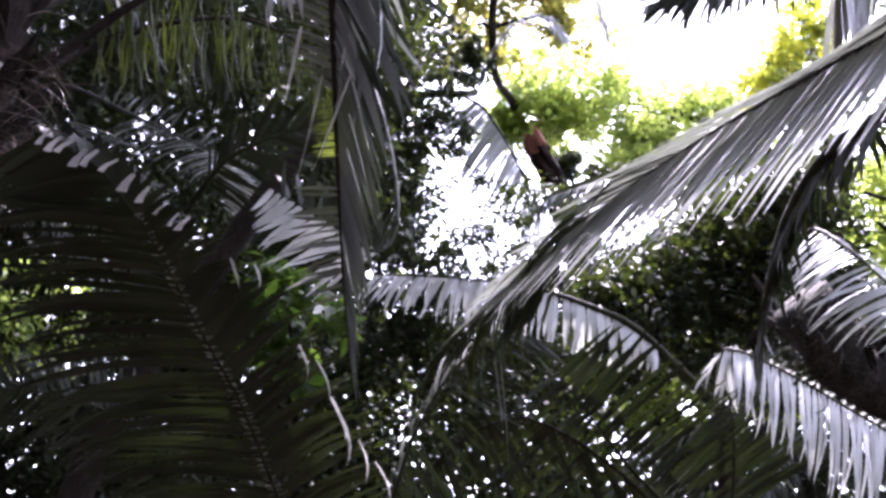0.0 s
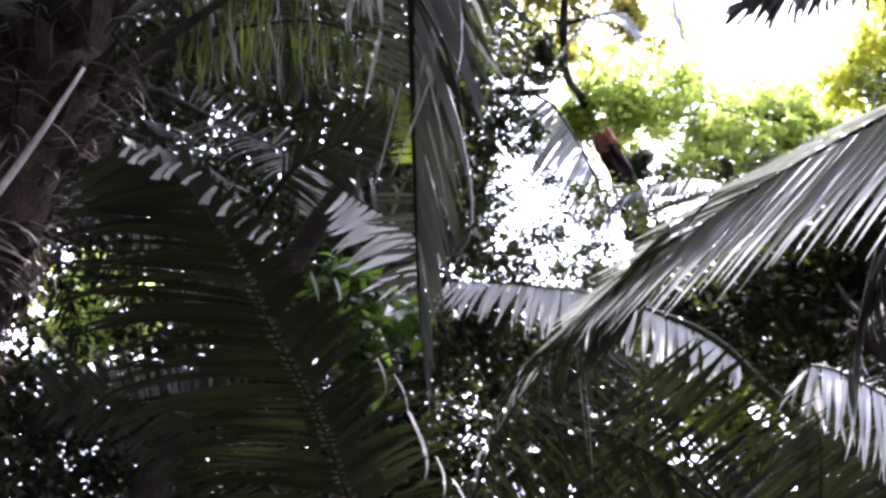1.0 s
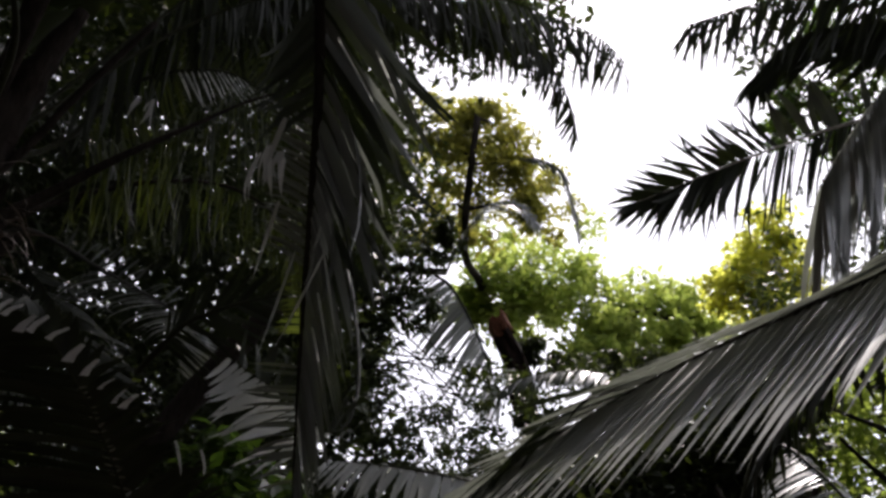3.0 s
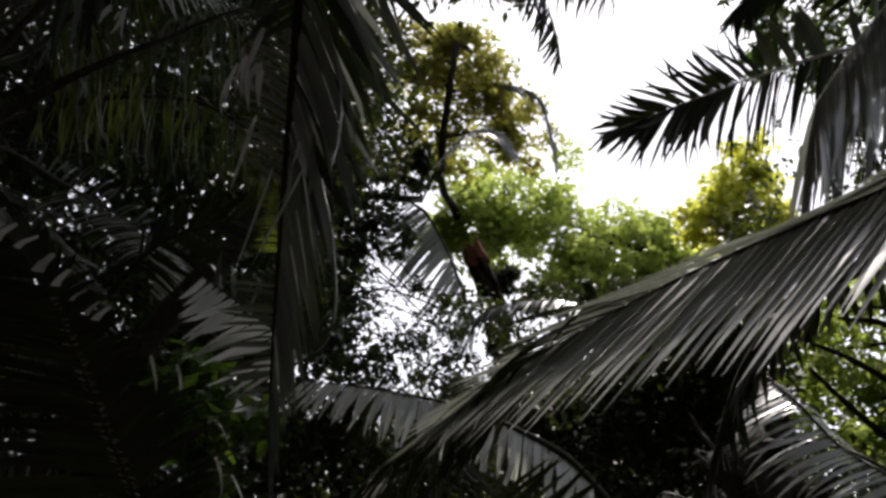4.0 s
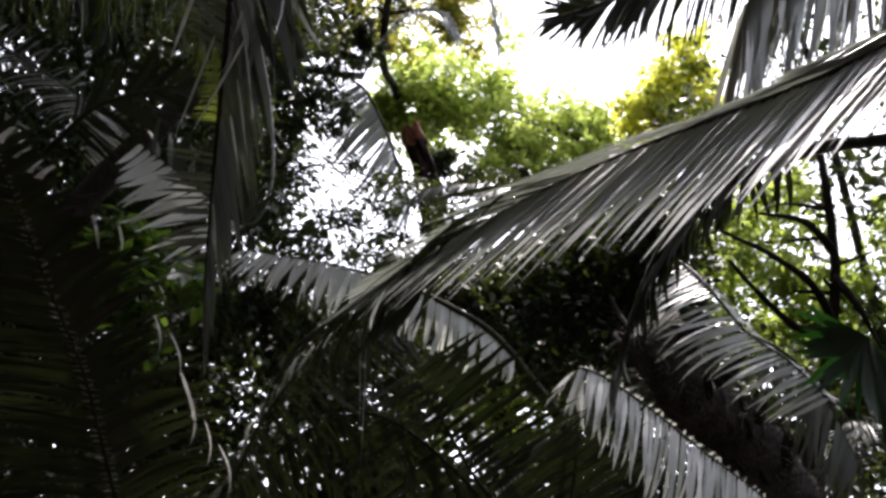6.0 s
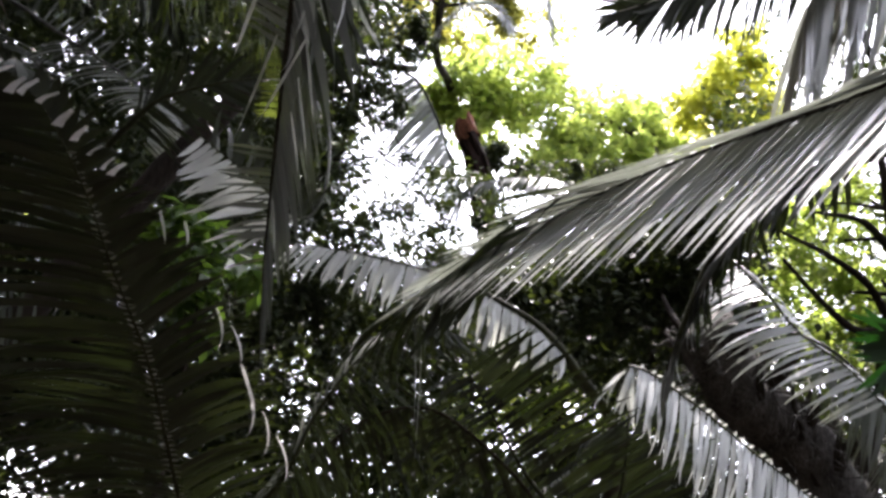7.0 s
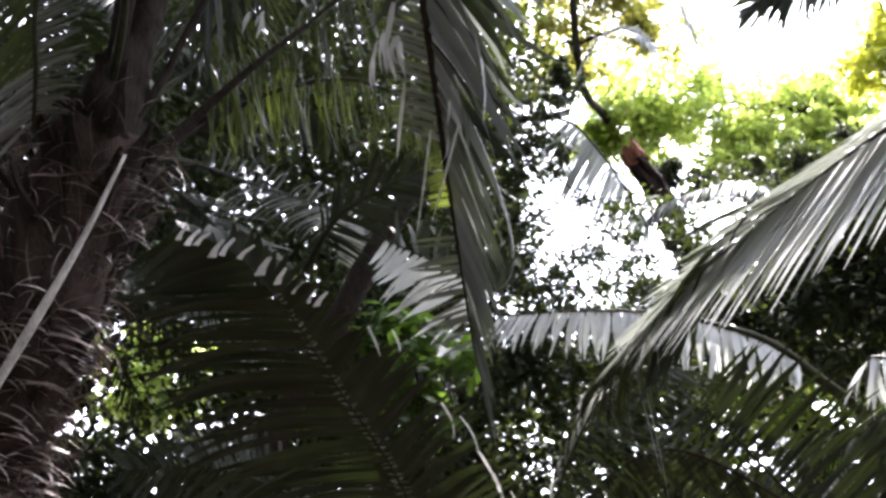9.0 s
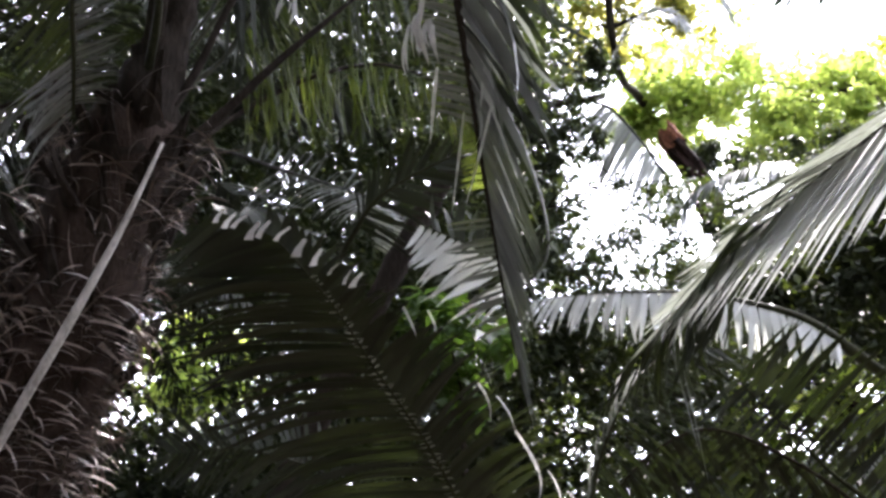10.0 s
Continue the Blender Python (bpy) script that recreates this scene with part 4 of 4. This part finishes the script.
blades(thin_leaf, line, (-2.52, 6.73, 5.22), (-1.69, 6.83, 4.84), 30, [(-0.92, -0.25, -0.29), (-0.91, -0.36, -0.19)], (0.5, 0.5, 0.42), 0.014, (4, 6), SHEEN_TONE, 54, 0.06, 0.3, 0.05)
blades(thin_leaf, line, (-1.69, 6.83, 4.84), (-1.70, 6.95, 4.43), 15, [(-0.86, -0.50, 0.15), (-0.78, -0.54, 0.32), (-0.65, -0.59, 0.49)], (0.62, 0.5, 0.25), 0.021, (6, 7), SHEEN_TONE, 56, 0.03, 0.2, 0.0, 0.15)
blades(thin_leaf, line, (-2.85, 6.64, 5.36), (-1.57, 6.86, 4.70), 26, [(0.29, 0.01, 0.96), (0.69, 0.18, 0.70)], (0.26, 0.3), 0.02, (2, 5), HALF_LIT_LEAF, 55, 0.12, 0.4, 0.15)
frond(arch, [A_TOP, (-2.85, 6.74, 6.00), (-2.25, 6.75, 6.02), (-1.83, 6.90, 5.68)], (0.01, 0.36, -0.93), (-0.02, 0.99, -0.14), 34, 0.7, 0.045, (60, 30), 0.2, 0.016, (2, 5), pieces=False, seed=35)
frond(arch, [A_TOP, (-2.95, 6.89, 5.05), (-2.54, 7.01, 4.52), (-2.37, 7.14, 3.91)], (-0.75, 0.22, -0.62), (0.88, 0.45, -0.17), 34, 0.6, 0.045, (60, 30), 0.2, 0.016, (2, 5), pieces=False, seed=36)

far = thing("palm_tree", (0, 0, 0), "tall palm with drooping grey fronds", "palm tree")
F_TOP = Vector((0.16, 12.66, 8.94))
far.location = (F_TOP.x - 2.6, F_TOP.y, 0)
palm_trunk(far, [(F_TOP.x - 2.6, F_TOP.y, -0.05), (F_TOP.x - 2.5, F_TOP.y, 3.6), (-1.87, 13.42, 7.11), (-1.05, 12.71, 8.72), F_TOP], 0.09, 0.05)
grey_leaf, line = stalk(far, [F_TOP, (-0.01, 12.40, 8.72), (0.24, 12.30, 8.50), (0.56, 12.25, 7.94), (0.82, 12.37, 7.44), (1.06, 12.49, 6.88)], (0.03, 0.026, 0.022, 0.018, 0.014, 0.006), label="drooping grey frond")
blades(grey_leaf, line, (0.03, 12.41, 8.71), (1.06, 12.49, 6.88), 84, [(-0.75, 0.0, -0.66), (-0.6, 0.03, -0.8), (-0.45, 0.05, -0.89), (-0.2, 0.06, -0.98)], (0.8, 1.15, 1.05, 0.5), 0.042, (1, 4), SHEEN_TONE, 37, 0.08, 0.4, 0.06)
blades(grey_leaf, line, (0.15, 12.35, 8.61), (1.06, 12.49, 6.88), 24, [(0.65, 0.21, -0.73), (0.44, 0.27, -0.86)], (0.3, 0.3), 0.05, (1, 4), DUSK, 38, 0.1, 0.4, 0.1)
frond(far, [F_TOP, (0.42, 12.04, 9.36), (0.80, 11.78, 9.61), (1.16, 11.71, 9.55), (1.42, 11.76, 9.27)],
      (-0.13, 0.21, -0.97), (0.05, 0.08, 1.00), 44, 0.42, 0.03, (60, 35), 0.25, 0.014, (1, 4), 0.2, face=(0, -0.76, 0.65), material=HALF_LIT_LEAF, label="short pale frond", seed=38, tip=0.4)
frond(far, [F_TOP, (0.39, 11.89, 9.80), (1.00, 11.59, 10.33), (1.63, 11.62, 10.29), (1.88, 11.85, 9.91), (2.04, 12.14, 9.42)],
      (-0.13, 0.21, -0.97), (0.52, 0.70, -0.48), 44, 0.3, 0.026, (40, 18), 0.55, 0.01, (1, 4), loose=0.16, material=DUSK, label="frond with a hanging tip", seed=40, tip=0.4)

mid = thing("palm_tree", (0, 0, 0), "palm behind the clearing with a bent pale frond", "palm tree")
M_TOP = Vector((2.66, 10.16, 5.92))
mid.location = (M_TOP.x + 1.2, M_TOP.y, 0)
palm_trunk(mid, [(M_TOP.x + 1.2, M_TOP.y, -0.05), (M_TOP.x + 0.9, M_TOP.y, 3.0), M_TOP], 0.1, 0.045)
frond(mid, [M_TOP, (1.99, 9.82, 6.19), (1.46, 9.62, 6.09), (1.03, 9.56, 5.94), (0.82, 9.61, 5.79)],
      (-0.18, -0.19, -0.97), (-0.33, 0.93, 0.14), 50, 0.5, 0.03, (60, 40), 0.1, 0.02, (1, 4), face=(0, -0.76, 0.65), material=HALF_LIT_LEAF, label="bent pale frond", seed=41, tip=0.4)
frond(mid, [M_TOP, (2.02, 9.85, 5.55), (1.63, 9.83, 5.01), (1.45, 9.95, 4.42)],
      (-0.83, 0.08, -0.55), (0.91, 0.42, -0.07), 36, 0.6, 0.05, (60, 40), 0.1, 0.025, (1, 4), pieces=False, seed=43)

high = thing("palm_tree", (0, 0, 0), "tall palm whose dark fronds cross the sky", "palm tree")
H_TOP = Vector((4.11, 4.63, 6.23))
high.location = (H_TOP.x, H_TOP.y, 0)
palm_trunk(high, [(H_TOP.x, H_TOP.y, -0.05), (H_TOP.x, H_TOP.y, 3.0), H_TOP], 0.17, 0.13)
sky_leaf, line = stalk(high, [H_TOP, (3.25, 4.59, 5.98), (2.57, 4.69, 5.70), (2.28, 4.72, 5.58), (2.00, 4.76, 5.45), (1.66, 4.82, 5.29), (1.35, 4.89, 5.14), (1.17, 4.93, 5.06)], (0.022, 0.018, 0.014, 0.013, 0.011, 0.008, 0.006, 0.003), PALE_LIT_STALK, "frond against the sky on a stalk coloured as if lit")
blades(sky_leaf, line, (3.05, 4.63, 5.92), (1.88, 4.79, 5.39), 60, [(-0.08, 0.46, -0.89), (-0.23, 0.45, -0.86)], (0.5, 0.6), 0.022, (1, 5), SHADED_PALM, 44, 0.14, 0.6, 0.12)
blades(sky_leaf, line, (1.88, 4.79, 5.39), (1.17, 4.93, 5.06), 66, [(-0.34, 0.44, -0.83), (-0.53, 0.40, -0.75), (-0.80, 0.30, -0.53)], (0.5, 0.46, 0.22), 0.03, (1, 6), SHADED_PALM, 45, 0.2, 0.7, 0.12)
blades(sky_leaf, line, (2.04, 4.74, 5.45), (1.25, 4.90, 5.09), 34, [(-0.82, -0.23, 0.52), (-0.93, -0.13, 0.33), (-1.00, 0.06, -0.04)], (0.4, 0.4, 0.26), 0.026, (2, 6), SHADED_PALM, 46, 0.1, 0.5, 0.1)
blades(sky_leaf, line, (2.78, 4.68, 5.81), (2.04, 4.74, 5.45), 11, [(-0.36, -0.41, 0.84), (-0.55, -0.36, 0.75)], (0.34, 0.34), 0.05, (1, 3), HALF_LIT_LEAF, 47, 0.1, 0.5, 0.1)
frond(high, [H_TOP, (3.51, 4.67, 6.76), (2.83, 4.77, 6.96), (2.23, 4.98, 6.99), (1.67, 5.17, 6.85)],
      (-0.02, 0.51, -0.86), (-0.18, 0.98, 0.10), 90, 0.7, 0.022, (82, 62), 0.15, 0.015, (1, 4), ragged=0.12, loose=0.14, seed=45, tip=0.5)
frond(high, [H_TOP, (3.52, 4.72, 6.66), (2.97, 5.03, 6.91), (2.52, 5.33, 6.98), (2.27, 5.67, 6.81)],
      (-0.02, 0.51, -0.86), (-0.18, 0.98, 0.10), 44, 0.7, 0.05, (55, 30), 0.15, 0.018, (1, 4), pieces=False, seed=46)

# whole palms in the dark wood
for k, (x, y, h, s) in enumerate([(-5.2, 7.5, 4.4, 1), (-7.5, 10.5, 6.5, 3), (7.5, 11.5, 3.6, 5), (8.5, 8.0, 4.6, 6), (3.2, 8.6, 2.4, 7), (-4.7, 7.1, 6.4, 9), (-5.5, 4.2, 5.0, 10)]):
    crown_palm((x, y, 0), h, (0.2 * math.sin(k), 0.15 * math.cos(k * 2)), "palm with dark arching fronds in the shade", seed=60 + s)

# ---- broadleaf trees in the light beyond ----
broadleaf_tree((7.2, 19.5, 0), [(7.2, 19.5, -0.1), (7.0, 19.3, 4), (5.57, 17.42, 10.08), (4.24, 17.52, 11.38)], 0.18, 14,
               [((1.52, 17.60, 11.52), 1.0), ((2.43, 17.46, 11.97), 1.3), ((2.95, 17.32, 10.99), 1.1), ((4.05, 17.76, 11.31), 1.0), ((4.97, 17.72, 11.49), 0.9), ((3.32, 17.04, 10.35), 0.8), ((5.55, 17.79, 11.35), 0.8), ((1.07, 17.82, 12.31), 0.8), ((1.99, 17.78, 11.10), 0.9), ((0.85, 18.20, 11.31), 0.6), ((4.09, 17.17, 10.06), 0.7), ((4.85, 17.13, 10.23), 0.7), ((3.13, 16.74, 9.72), 0.55)],
               "leafy tree with bright green backlit leaves", GREEN, 0.17, 110, 11)
broadleaf_tree((6.6, 14.8, 0), [(6.6, 14.8, -0.1), (6.4, 14.6, 5), (5.65, 14.03, 9.97), (5.77, 13.64, 11.00)], 0.14, 12,
               [((5.18, 13.86, 10.39), 0.65), ((5.54, 13.73, 10.74), 0.6), ((5.00, 14.05, 9.87), 0.6), ((6.12, 14.20, 10.40), 0.6), ((5.47, 14.13, 9.71), 0.5)],
               "slender tree with yellow-green leaves", YELLOW, 0.15, 90, 12)
broadleaf_tree((2.5, 21.6, 0), [(2.5, 21.6, -0.1), (2.45, 21.4, 4.2), (2.40, 20.79, 8.85), (2.09, 20.29, 10.23), (1.55, 19.32, 11.24), (0.91, 17.49, 11.55), (0.44, 14.66, 10.62), (0.43, 13.59, 12.04), (0.45, 13.34, 12.46)], 0.16, 12,
               [((0.00, 14.11, 12.14), 0.7), ((0.68, 13.93, 12.45), 0.9), ((1.32, 14.17, 12.06), 0.8), ((0.87, 14.49, 11.51), 0.8), ((1.67, 14.47, 11.57), 0.7), ((-0.02, 14.62, 11.27), 0.7), ((0.14, 13.69, 12.84), 0.6)],
               "tall tree with olive and yellow leaves", OLIVE, 0.15, 90, 13)
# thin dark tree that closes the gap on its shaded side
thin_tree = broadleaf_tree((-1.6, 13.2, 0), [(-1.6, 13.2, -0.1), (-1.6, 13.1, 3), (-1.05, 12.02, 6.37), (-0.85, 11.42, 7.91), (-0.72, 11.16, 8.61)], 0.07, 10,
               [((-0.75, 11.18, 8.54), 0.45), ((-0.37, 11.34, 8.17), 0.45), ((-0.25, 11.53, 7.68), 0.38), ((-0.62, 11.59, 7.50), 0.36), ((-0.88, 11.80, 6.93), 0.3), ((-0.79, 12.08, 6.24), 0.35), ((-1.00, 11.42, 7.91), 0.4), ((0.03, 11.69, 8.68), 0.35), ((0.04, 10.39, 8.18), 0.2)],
               "thin shaded tree with small dark leaves", SHADED_WOODS, 0.1, 55, 19)
tr = random.Random(12)
for k in range(16):
    a = Vector((-0.90, 11.78, 7.00)) + Vector((0, 0, tr.uniform(-0.9, 0.9)))
    b = Vector((-0.16, 11.64, 6.87)) + Vector((1.00, 0.02, 0.02)) * tr.uniform(-0.3, 1.3) + Vector((-0.01, -0.36, 0.93)) * tr.uniform(-1.0, 0.35)
    bm = bmesh.new()
    tube(bm, curve_points([a, a.lerp(b, 0.45) + Vector((0, tr.uniform(-0.2, 0.2), tr.uniform(0.05, 0.3))), b, b + (b - a) * 0.2 + Vector((0, 0, -0.15))], 12), [0.014 - 0.001 * i for i in range(13)], 5, 1, 0.3, tr)
    part("twig", bm, BARK, thin_tree)
# deep green tree at the edge of the opening
broadleaf_tree((6.5, 9.6, 0), [(6.5, 9.6, -0.1), (6.45, 9.55, 3), (5.78, 10.01, 8.24), (4.75, 9.28, 9.76)], 0.09, 11,
               [((4.31, 9.19, 9.97), 0.45), ((4.73, 9.33, 9.67), 0.45), ((4.14, 9.54, 9.74), 0.3), ((5.16, 9.50, 9.30), 0.5), ((4.58, 8.88, 10.55), 0.6), ((5.24, 9.02, 10.24), 0.6)],
               "tree with deep green leaves behind the fronds", SHRUB, 0.08, 120, 20)
# dead broken trunk with a red-brown top
snag = thing("dead_tree", (5.0, 15.5, 0), "broken dead trunk with a reddish torn top", "tree trunk")
bm = bmesh.new()
tube(bm, curve_points([(5.0, 15.5, -0.1), (3.6, 15.3, 3.8), (1.77, 14.89, 7.47), (1.48, 14.55, 8.33), (1.15, 14.32, 8.90)], 24), [0.27 - 0.09 * i / 24 + (0.04 if i % 5 == 2 else 0) for i in range(25)], 12, 1, 0.6, random.Random(2))
part("trunk", bm, SNAG, snag, smooth=False)
bm = bmesh.new()
sr = random.Random(4)
foot, tip = Vector((1.21, 14.36, 8.79)), Vector((1.10, 14.28, 8.99))
rise = (tip - foot).normalized()
across, deep = rise.cross(Vector((0, 1, 0))).normalized(), Vector((0, 1, 0))
rings = []
for level, wide in ((0.0, 0.2), (0.2, 0.19), (0.3, 0.17)):
    ring = []
    for k in range(18):
        a = 2 * math.pi * k / 18
        lift = level + (sr.choice((0.0, 0.04, 0.1, 0.18, 0.22)) * (0.6 - 0.4 * math.cos(a)) if level > 0.25 else sr.uniform(-0.04, 0.04))
        ring.append(bm.verts.new(foot + rise * lift + (across * math.cos(a) + deep * math.sin(a)) * wide * sr.uniform(0.85, 1.12)))
    rings.append(ring)
for a, b in zip(rings, rings[1:]):
    for k in range(18):
        bm.faces.new((a[k], a[(k + 1) % 18], b[(k + 1) % 18], b[k]))
heart = bm.verts.new(foot + rise * 0.12)
for k in range(18):
    bm.faces.new((rings[-1][k], rings[-1][(k + 1) % 18], heart))
part("torn_top", bm, RED_WOOD, snag, "torn reddish wood", False)
# slender tree on the right
slender = broadleaf_tree((4.8, 9.4, 0), [(4.8, 9.4, -0.1), (4.75, 9.2, 2), (4.97, 8.56, 4.66), (4.86, 8.28, 5.48), (4.62, 8.02, 6.23)], 0.11, 10,
               [((4.55, 8.83, 5.51), 0.6), ((5.24, 9.31, 5.47), 0.6), ((5.64, 9.36, 5.23), 0.7), ((4.32, 8.72, 5.87), 0.5), ((5.79, 9.13, 5.82), 0.7), ((5.08, 9.52, 4.94), 0.5), ((4.44, 9.79, 5.84), 0.5), ((4.77, 9.92, 5.40), 0.55), ((4.99, 9.54, 6.39), 0.55)],
               "slender tree with dark branches and green leaves", LIME, 0.11, 60, 14)
for places in ([(4.97, 8.54, 4.74), (4.55, 8.18, 4.94), (4.05, 7.97, 5.07), (3.52, 7.87, 5.19)], [(4.97, 8.56, 4.66), (4.55, 8.43, 4.56), (4.05, 8.19, 4.75), (3.68, 8.04, 4.98)],
               [(4.87, 8.31, 5.38), (4.46, 8.09, 5.52), (3.98, 8.03, 5.50)], [(4.91, 8.40, 5.12), (5.08, 8.28, 4.82), (5.32, 8.30, 4.42)]):
    bm = bmesh.new()
    tube(bm, curve_points(places, 12), [0.05 - 0.003 * i for i in range(13)], 7, 1, 0.3, random.Random(6))
    part("limb", bm, BARK, slender)

# a green fan of a low palm beside it
fan_palm = thing("fan_palm", (2.75, 4.1, 0), "low fan palm with a deep green round leaf", "palm")
HUB = Vector((2.60, 4.15, 3.02))
fan_palm.location = (HUB.x + 0.35, HUB.y + 0.2, 0)
bm = bmesh.new()
tube(bm, curve_points([fan_palm.location, fan_palm.location + Vector((0, 0, 1.2)), HUB], 16), [0.016] * 17, 6)
fan_stalk = part("leaf_stalk", bm, RACHIS, fan_palm)
fr = random.Random(8)
for k in range(26):
    a = radians(150 + 150 * k / 25)
    ob = new("leaf_segment", leaflet_mesh(fr.randint(1, 3), FAN))
    ob.parent = fan_stalk
    ob.matrix_basis = blade_matrix(HUB, Vector((0.99, -0.13, 0.11)) * math.cos(a) + Vector((-0.12, -0.09, 0.99)) * math.sin(a), fr.uniform(0.36, 0.46), 0.05, 0.1, Vector((-0.99, 0.13, -0.11)) * math.sin(a) + Vector((-0.15, -0.33, 0.93)) * math.cos(a))
# shaded tree in front of the bright crowns; its dark leaves stand in for their shadows
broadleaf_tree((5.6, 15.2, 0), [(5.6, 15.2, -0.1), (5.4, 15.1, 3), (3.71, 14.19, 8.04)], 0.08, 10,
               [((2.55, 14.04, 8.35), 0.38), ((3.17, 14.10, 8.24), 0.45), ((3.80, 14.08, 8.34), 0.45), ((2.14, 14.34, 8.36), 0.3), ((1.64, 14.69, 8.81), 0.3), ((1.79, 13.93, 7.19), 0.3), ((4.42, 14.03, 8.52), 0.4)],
               "shaded tree with dark olive leaves", SHADED_WOODS, 0.13, 85, 18)
broadleaf_tree((3.0, 13.6, 0), [(3.0, 13.6, -0.1), (2.9, 13.5, 2), (2.75, 13.69, 4.39)], 0.08, 12,
               [((1.96, 13.79, 4.31), 0.7), ((2.64, 13.62, 4.61), 0.7), ((3.51, 13.50, 4.71), 0.7), ((3.06, 13.81, 3.97), 0.7), ((4.15, 13.61, 4.24), 0.7)],
               "sunlit young tree with yellow-green leaves", LIME, 0.14, 48, 16)
broadleaf_tree((-12.4, 24.4, 0), [(-12.4, 24.4, -0.1), (-12.2, 24.2, 4), (-11.3, 23.3, 7.6)], 0.2, 12,
               [((-11.02, 22.45, 8.44), 1.04), ((-10.38, 22.71, 8.65), 1.04), ((-11.43, 22.45, 7.69), 1.04), ((-10.01, 23.32, 8.15), 0.93), ((-10.7, 22.68, 9.29), 0.87), ((-9.42, 23.4, 8.7), 0.75), ((-11.89, 22.04, 8.85), 0.75), ((-10.44, 22.71, 7.54), 0.87)],
               "sunlit young tree with yellow-green leaves", GREEN, 0.3, 60, 17)
# low bright shrub
broadleaf_tree((-1.0, 6.2, 0), [(-1.0, 6.2, -0.05), (-1.05, 6.2, 1.0), (-1.06, 6.19, 3.15)], 0.04, 9,
               [((-1.12, 6.17, 3.45), 0.3), ((-0.96, 6.25, 3.28), 0.3), ((-1.27, 6.28, 3.72), 0.22)],
               "low shrub with broad bright green leaves", SHRUB, 0.15, 22, 15)

# ---- the wood all round: masses of leaves far and overhead ----
def cover(az, el):
    """How thick the wood stands in a direction, degrees right of ahead and above level."""
    if az > 110:
        return 1.0 if el < 65 else 0.15
    if az > 45:
        return 1.0 if el < 30 else 0.12
    if -31 < az < -21.5 and 13.3 < el < 20.5:
        return 0.06
    if -5 < az < 2.5 and 7.5 < el < 14.5:
        return 0.62
    if -22 < az < -11 and el < 6.5:
        return 0.3
    if 7 < az < 21 and 6 < el < 15:
        return 0.2
    if -7 < az < -4.5 and 18 < el < 23:
        return 0.5
    if -60 < az < -33 and 26 < el < 46:
        return 0.4
    if -40 < az < -8 and 24 < el < 40:
        return 0.8
    if az < -2.5 and 31 < el < 46:
        return 1.0
    if az < -3 - max(0, (30 - el)) * 0.1:
        return 1.0 if el < 46 or az < -45 else 0.1
    if az < 21:
        if el < (22.5 if az > 9 else (21 if az > 7 else 19.8)):
            return 1.0
        if el > 44 and az < 6:
            return 1.0 if el < 58 else 0.06
        return 0.0
    return 0.4 if el < 10 else (0.22 if el < 30 else 0.1)


g = np.random.default_rng(7)


def mass(count, rule, near, deep, west, east, low, up, small=0.4, big=1.0):
    spots, sizes = [], []
    while len(spots) < count:
        az = g.uniform(west, east)
        el = math.degrees(math.asin(g.uniform(math.sin(math.radians(low)), math.sin(math.radians(up)))))
        if g.random() > rule((az + 180) % 360 - 180, el):
            continue
        r = g.uniform(near, deep)
        a, e = math.radians(az), math.radians(el)
        spots.append((r * math.sin(a) * math.cos(e), r * math.cos(a) * math.cos(e), 1.2 + r * math.sin(e)))
        sizes.append(g.uniform(small, big))
    return spots, sizes


woods = leaves("far_woods", *mass(2600, cover, 11, 17, -50, 50, 0, 75), 85, 0.15, 8, None, SHADED_WOODS)
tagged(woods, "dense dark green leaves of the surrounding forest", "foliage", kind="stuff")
woods = leaves("deep_woods", *mass(1700, lambda az, el: 0.0 if -4 < az < 45 and el > 19 else (0.3 if az > 7 and el < 13 else 0.8 if az > 7 else 0.6 * cover(az, el)), 17, 22, -50, 45, 0, 50, 0.5, 1.2), 40, 0.34, 13, None, SHADED_WOODS)
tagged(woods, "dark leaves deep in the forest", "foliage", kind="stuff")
woods = leaves("thicket", *mass(235, lambda az, el: (1.0 if el > 19.5 else 0.25) if el < 17.3 + az * 0.5 else 0.0, 9.2, 11, 8, 22, 15, 27.5, 0.2, 0.48), 60, 0.12, 14, None, SHADED_WOODS)
tagged(woods, "dark leaves added to fill the bright gaps behind the wide frond", "foliage", kind="stuff")
woods = leaves("forest_edge", *mass(3200, cover, 11, 17, 45, 315, 0, 75), 40, 0.42, 9, None, SHADED_WOODS)
tagged(woods, "unseen leaves behind the path, added to hold back sky light", "foliage", kind="stuff")
woods = leaves("hanging_twigs", *mass(165, lambda az, el: (0.3 if az > 5 else 1.0) if el < 23 + 0.25 * (az - 2) else 0.45, 11, 14, -6, 12, 15, 27, 0.12, 0.42), 90, 0.09, 10, None, SHADED_WOODS)
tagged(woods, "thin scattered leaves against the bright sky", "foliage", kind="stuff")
spots, sizes = mass(2200, lambda az, el: 1.0, 5.5, 9, -175, -6, 47, 86)
keep = [k for k, p in enumerate(spots) if p[0] < -1.6]
woods = leaves("high_canopy", [spots[k] for k in keep], [sizes[k] for k in keep], 40, 0.3, 12, None, SHADED_WOODS)
tagged(woods, "unseen leaves overhead, added to shade the left fronds", "foliage", kind="stuff")
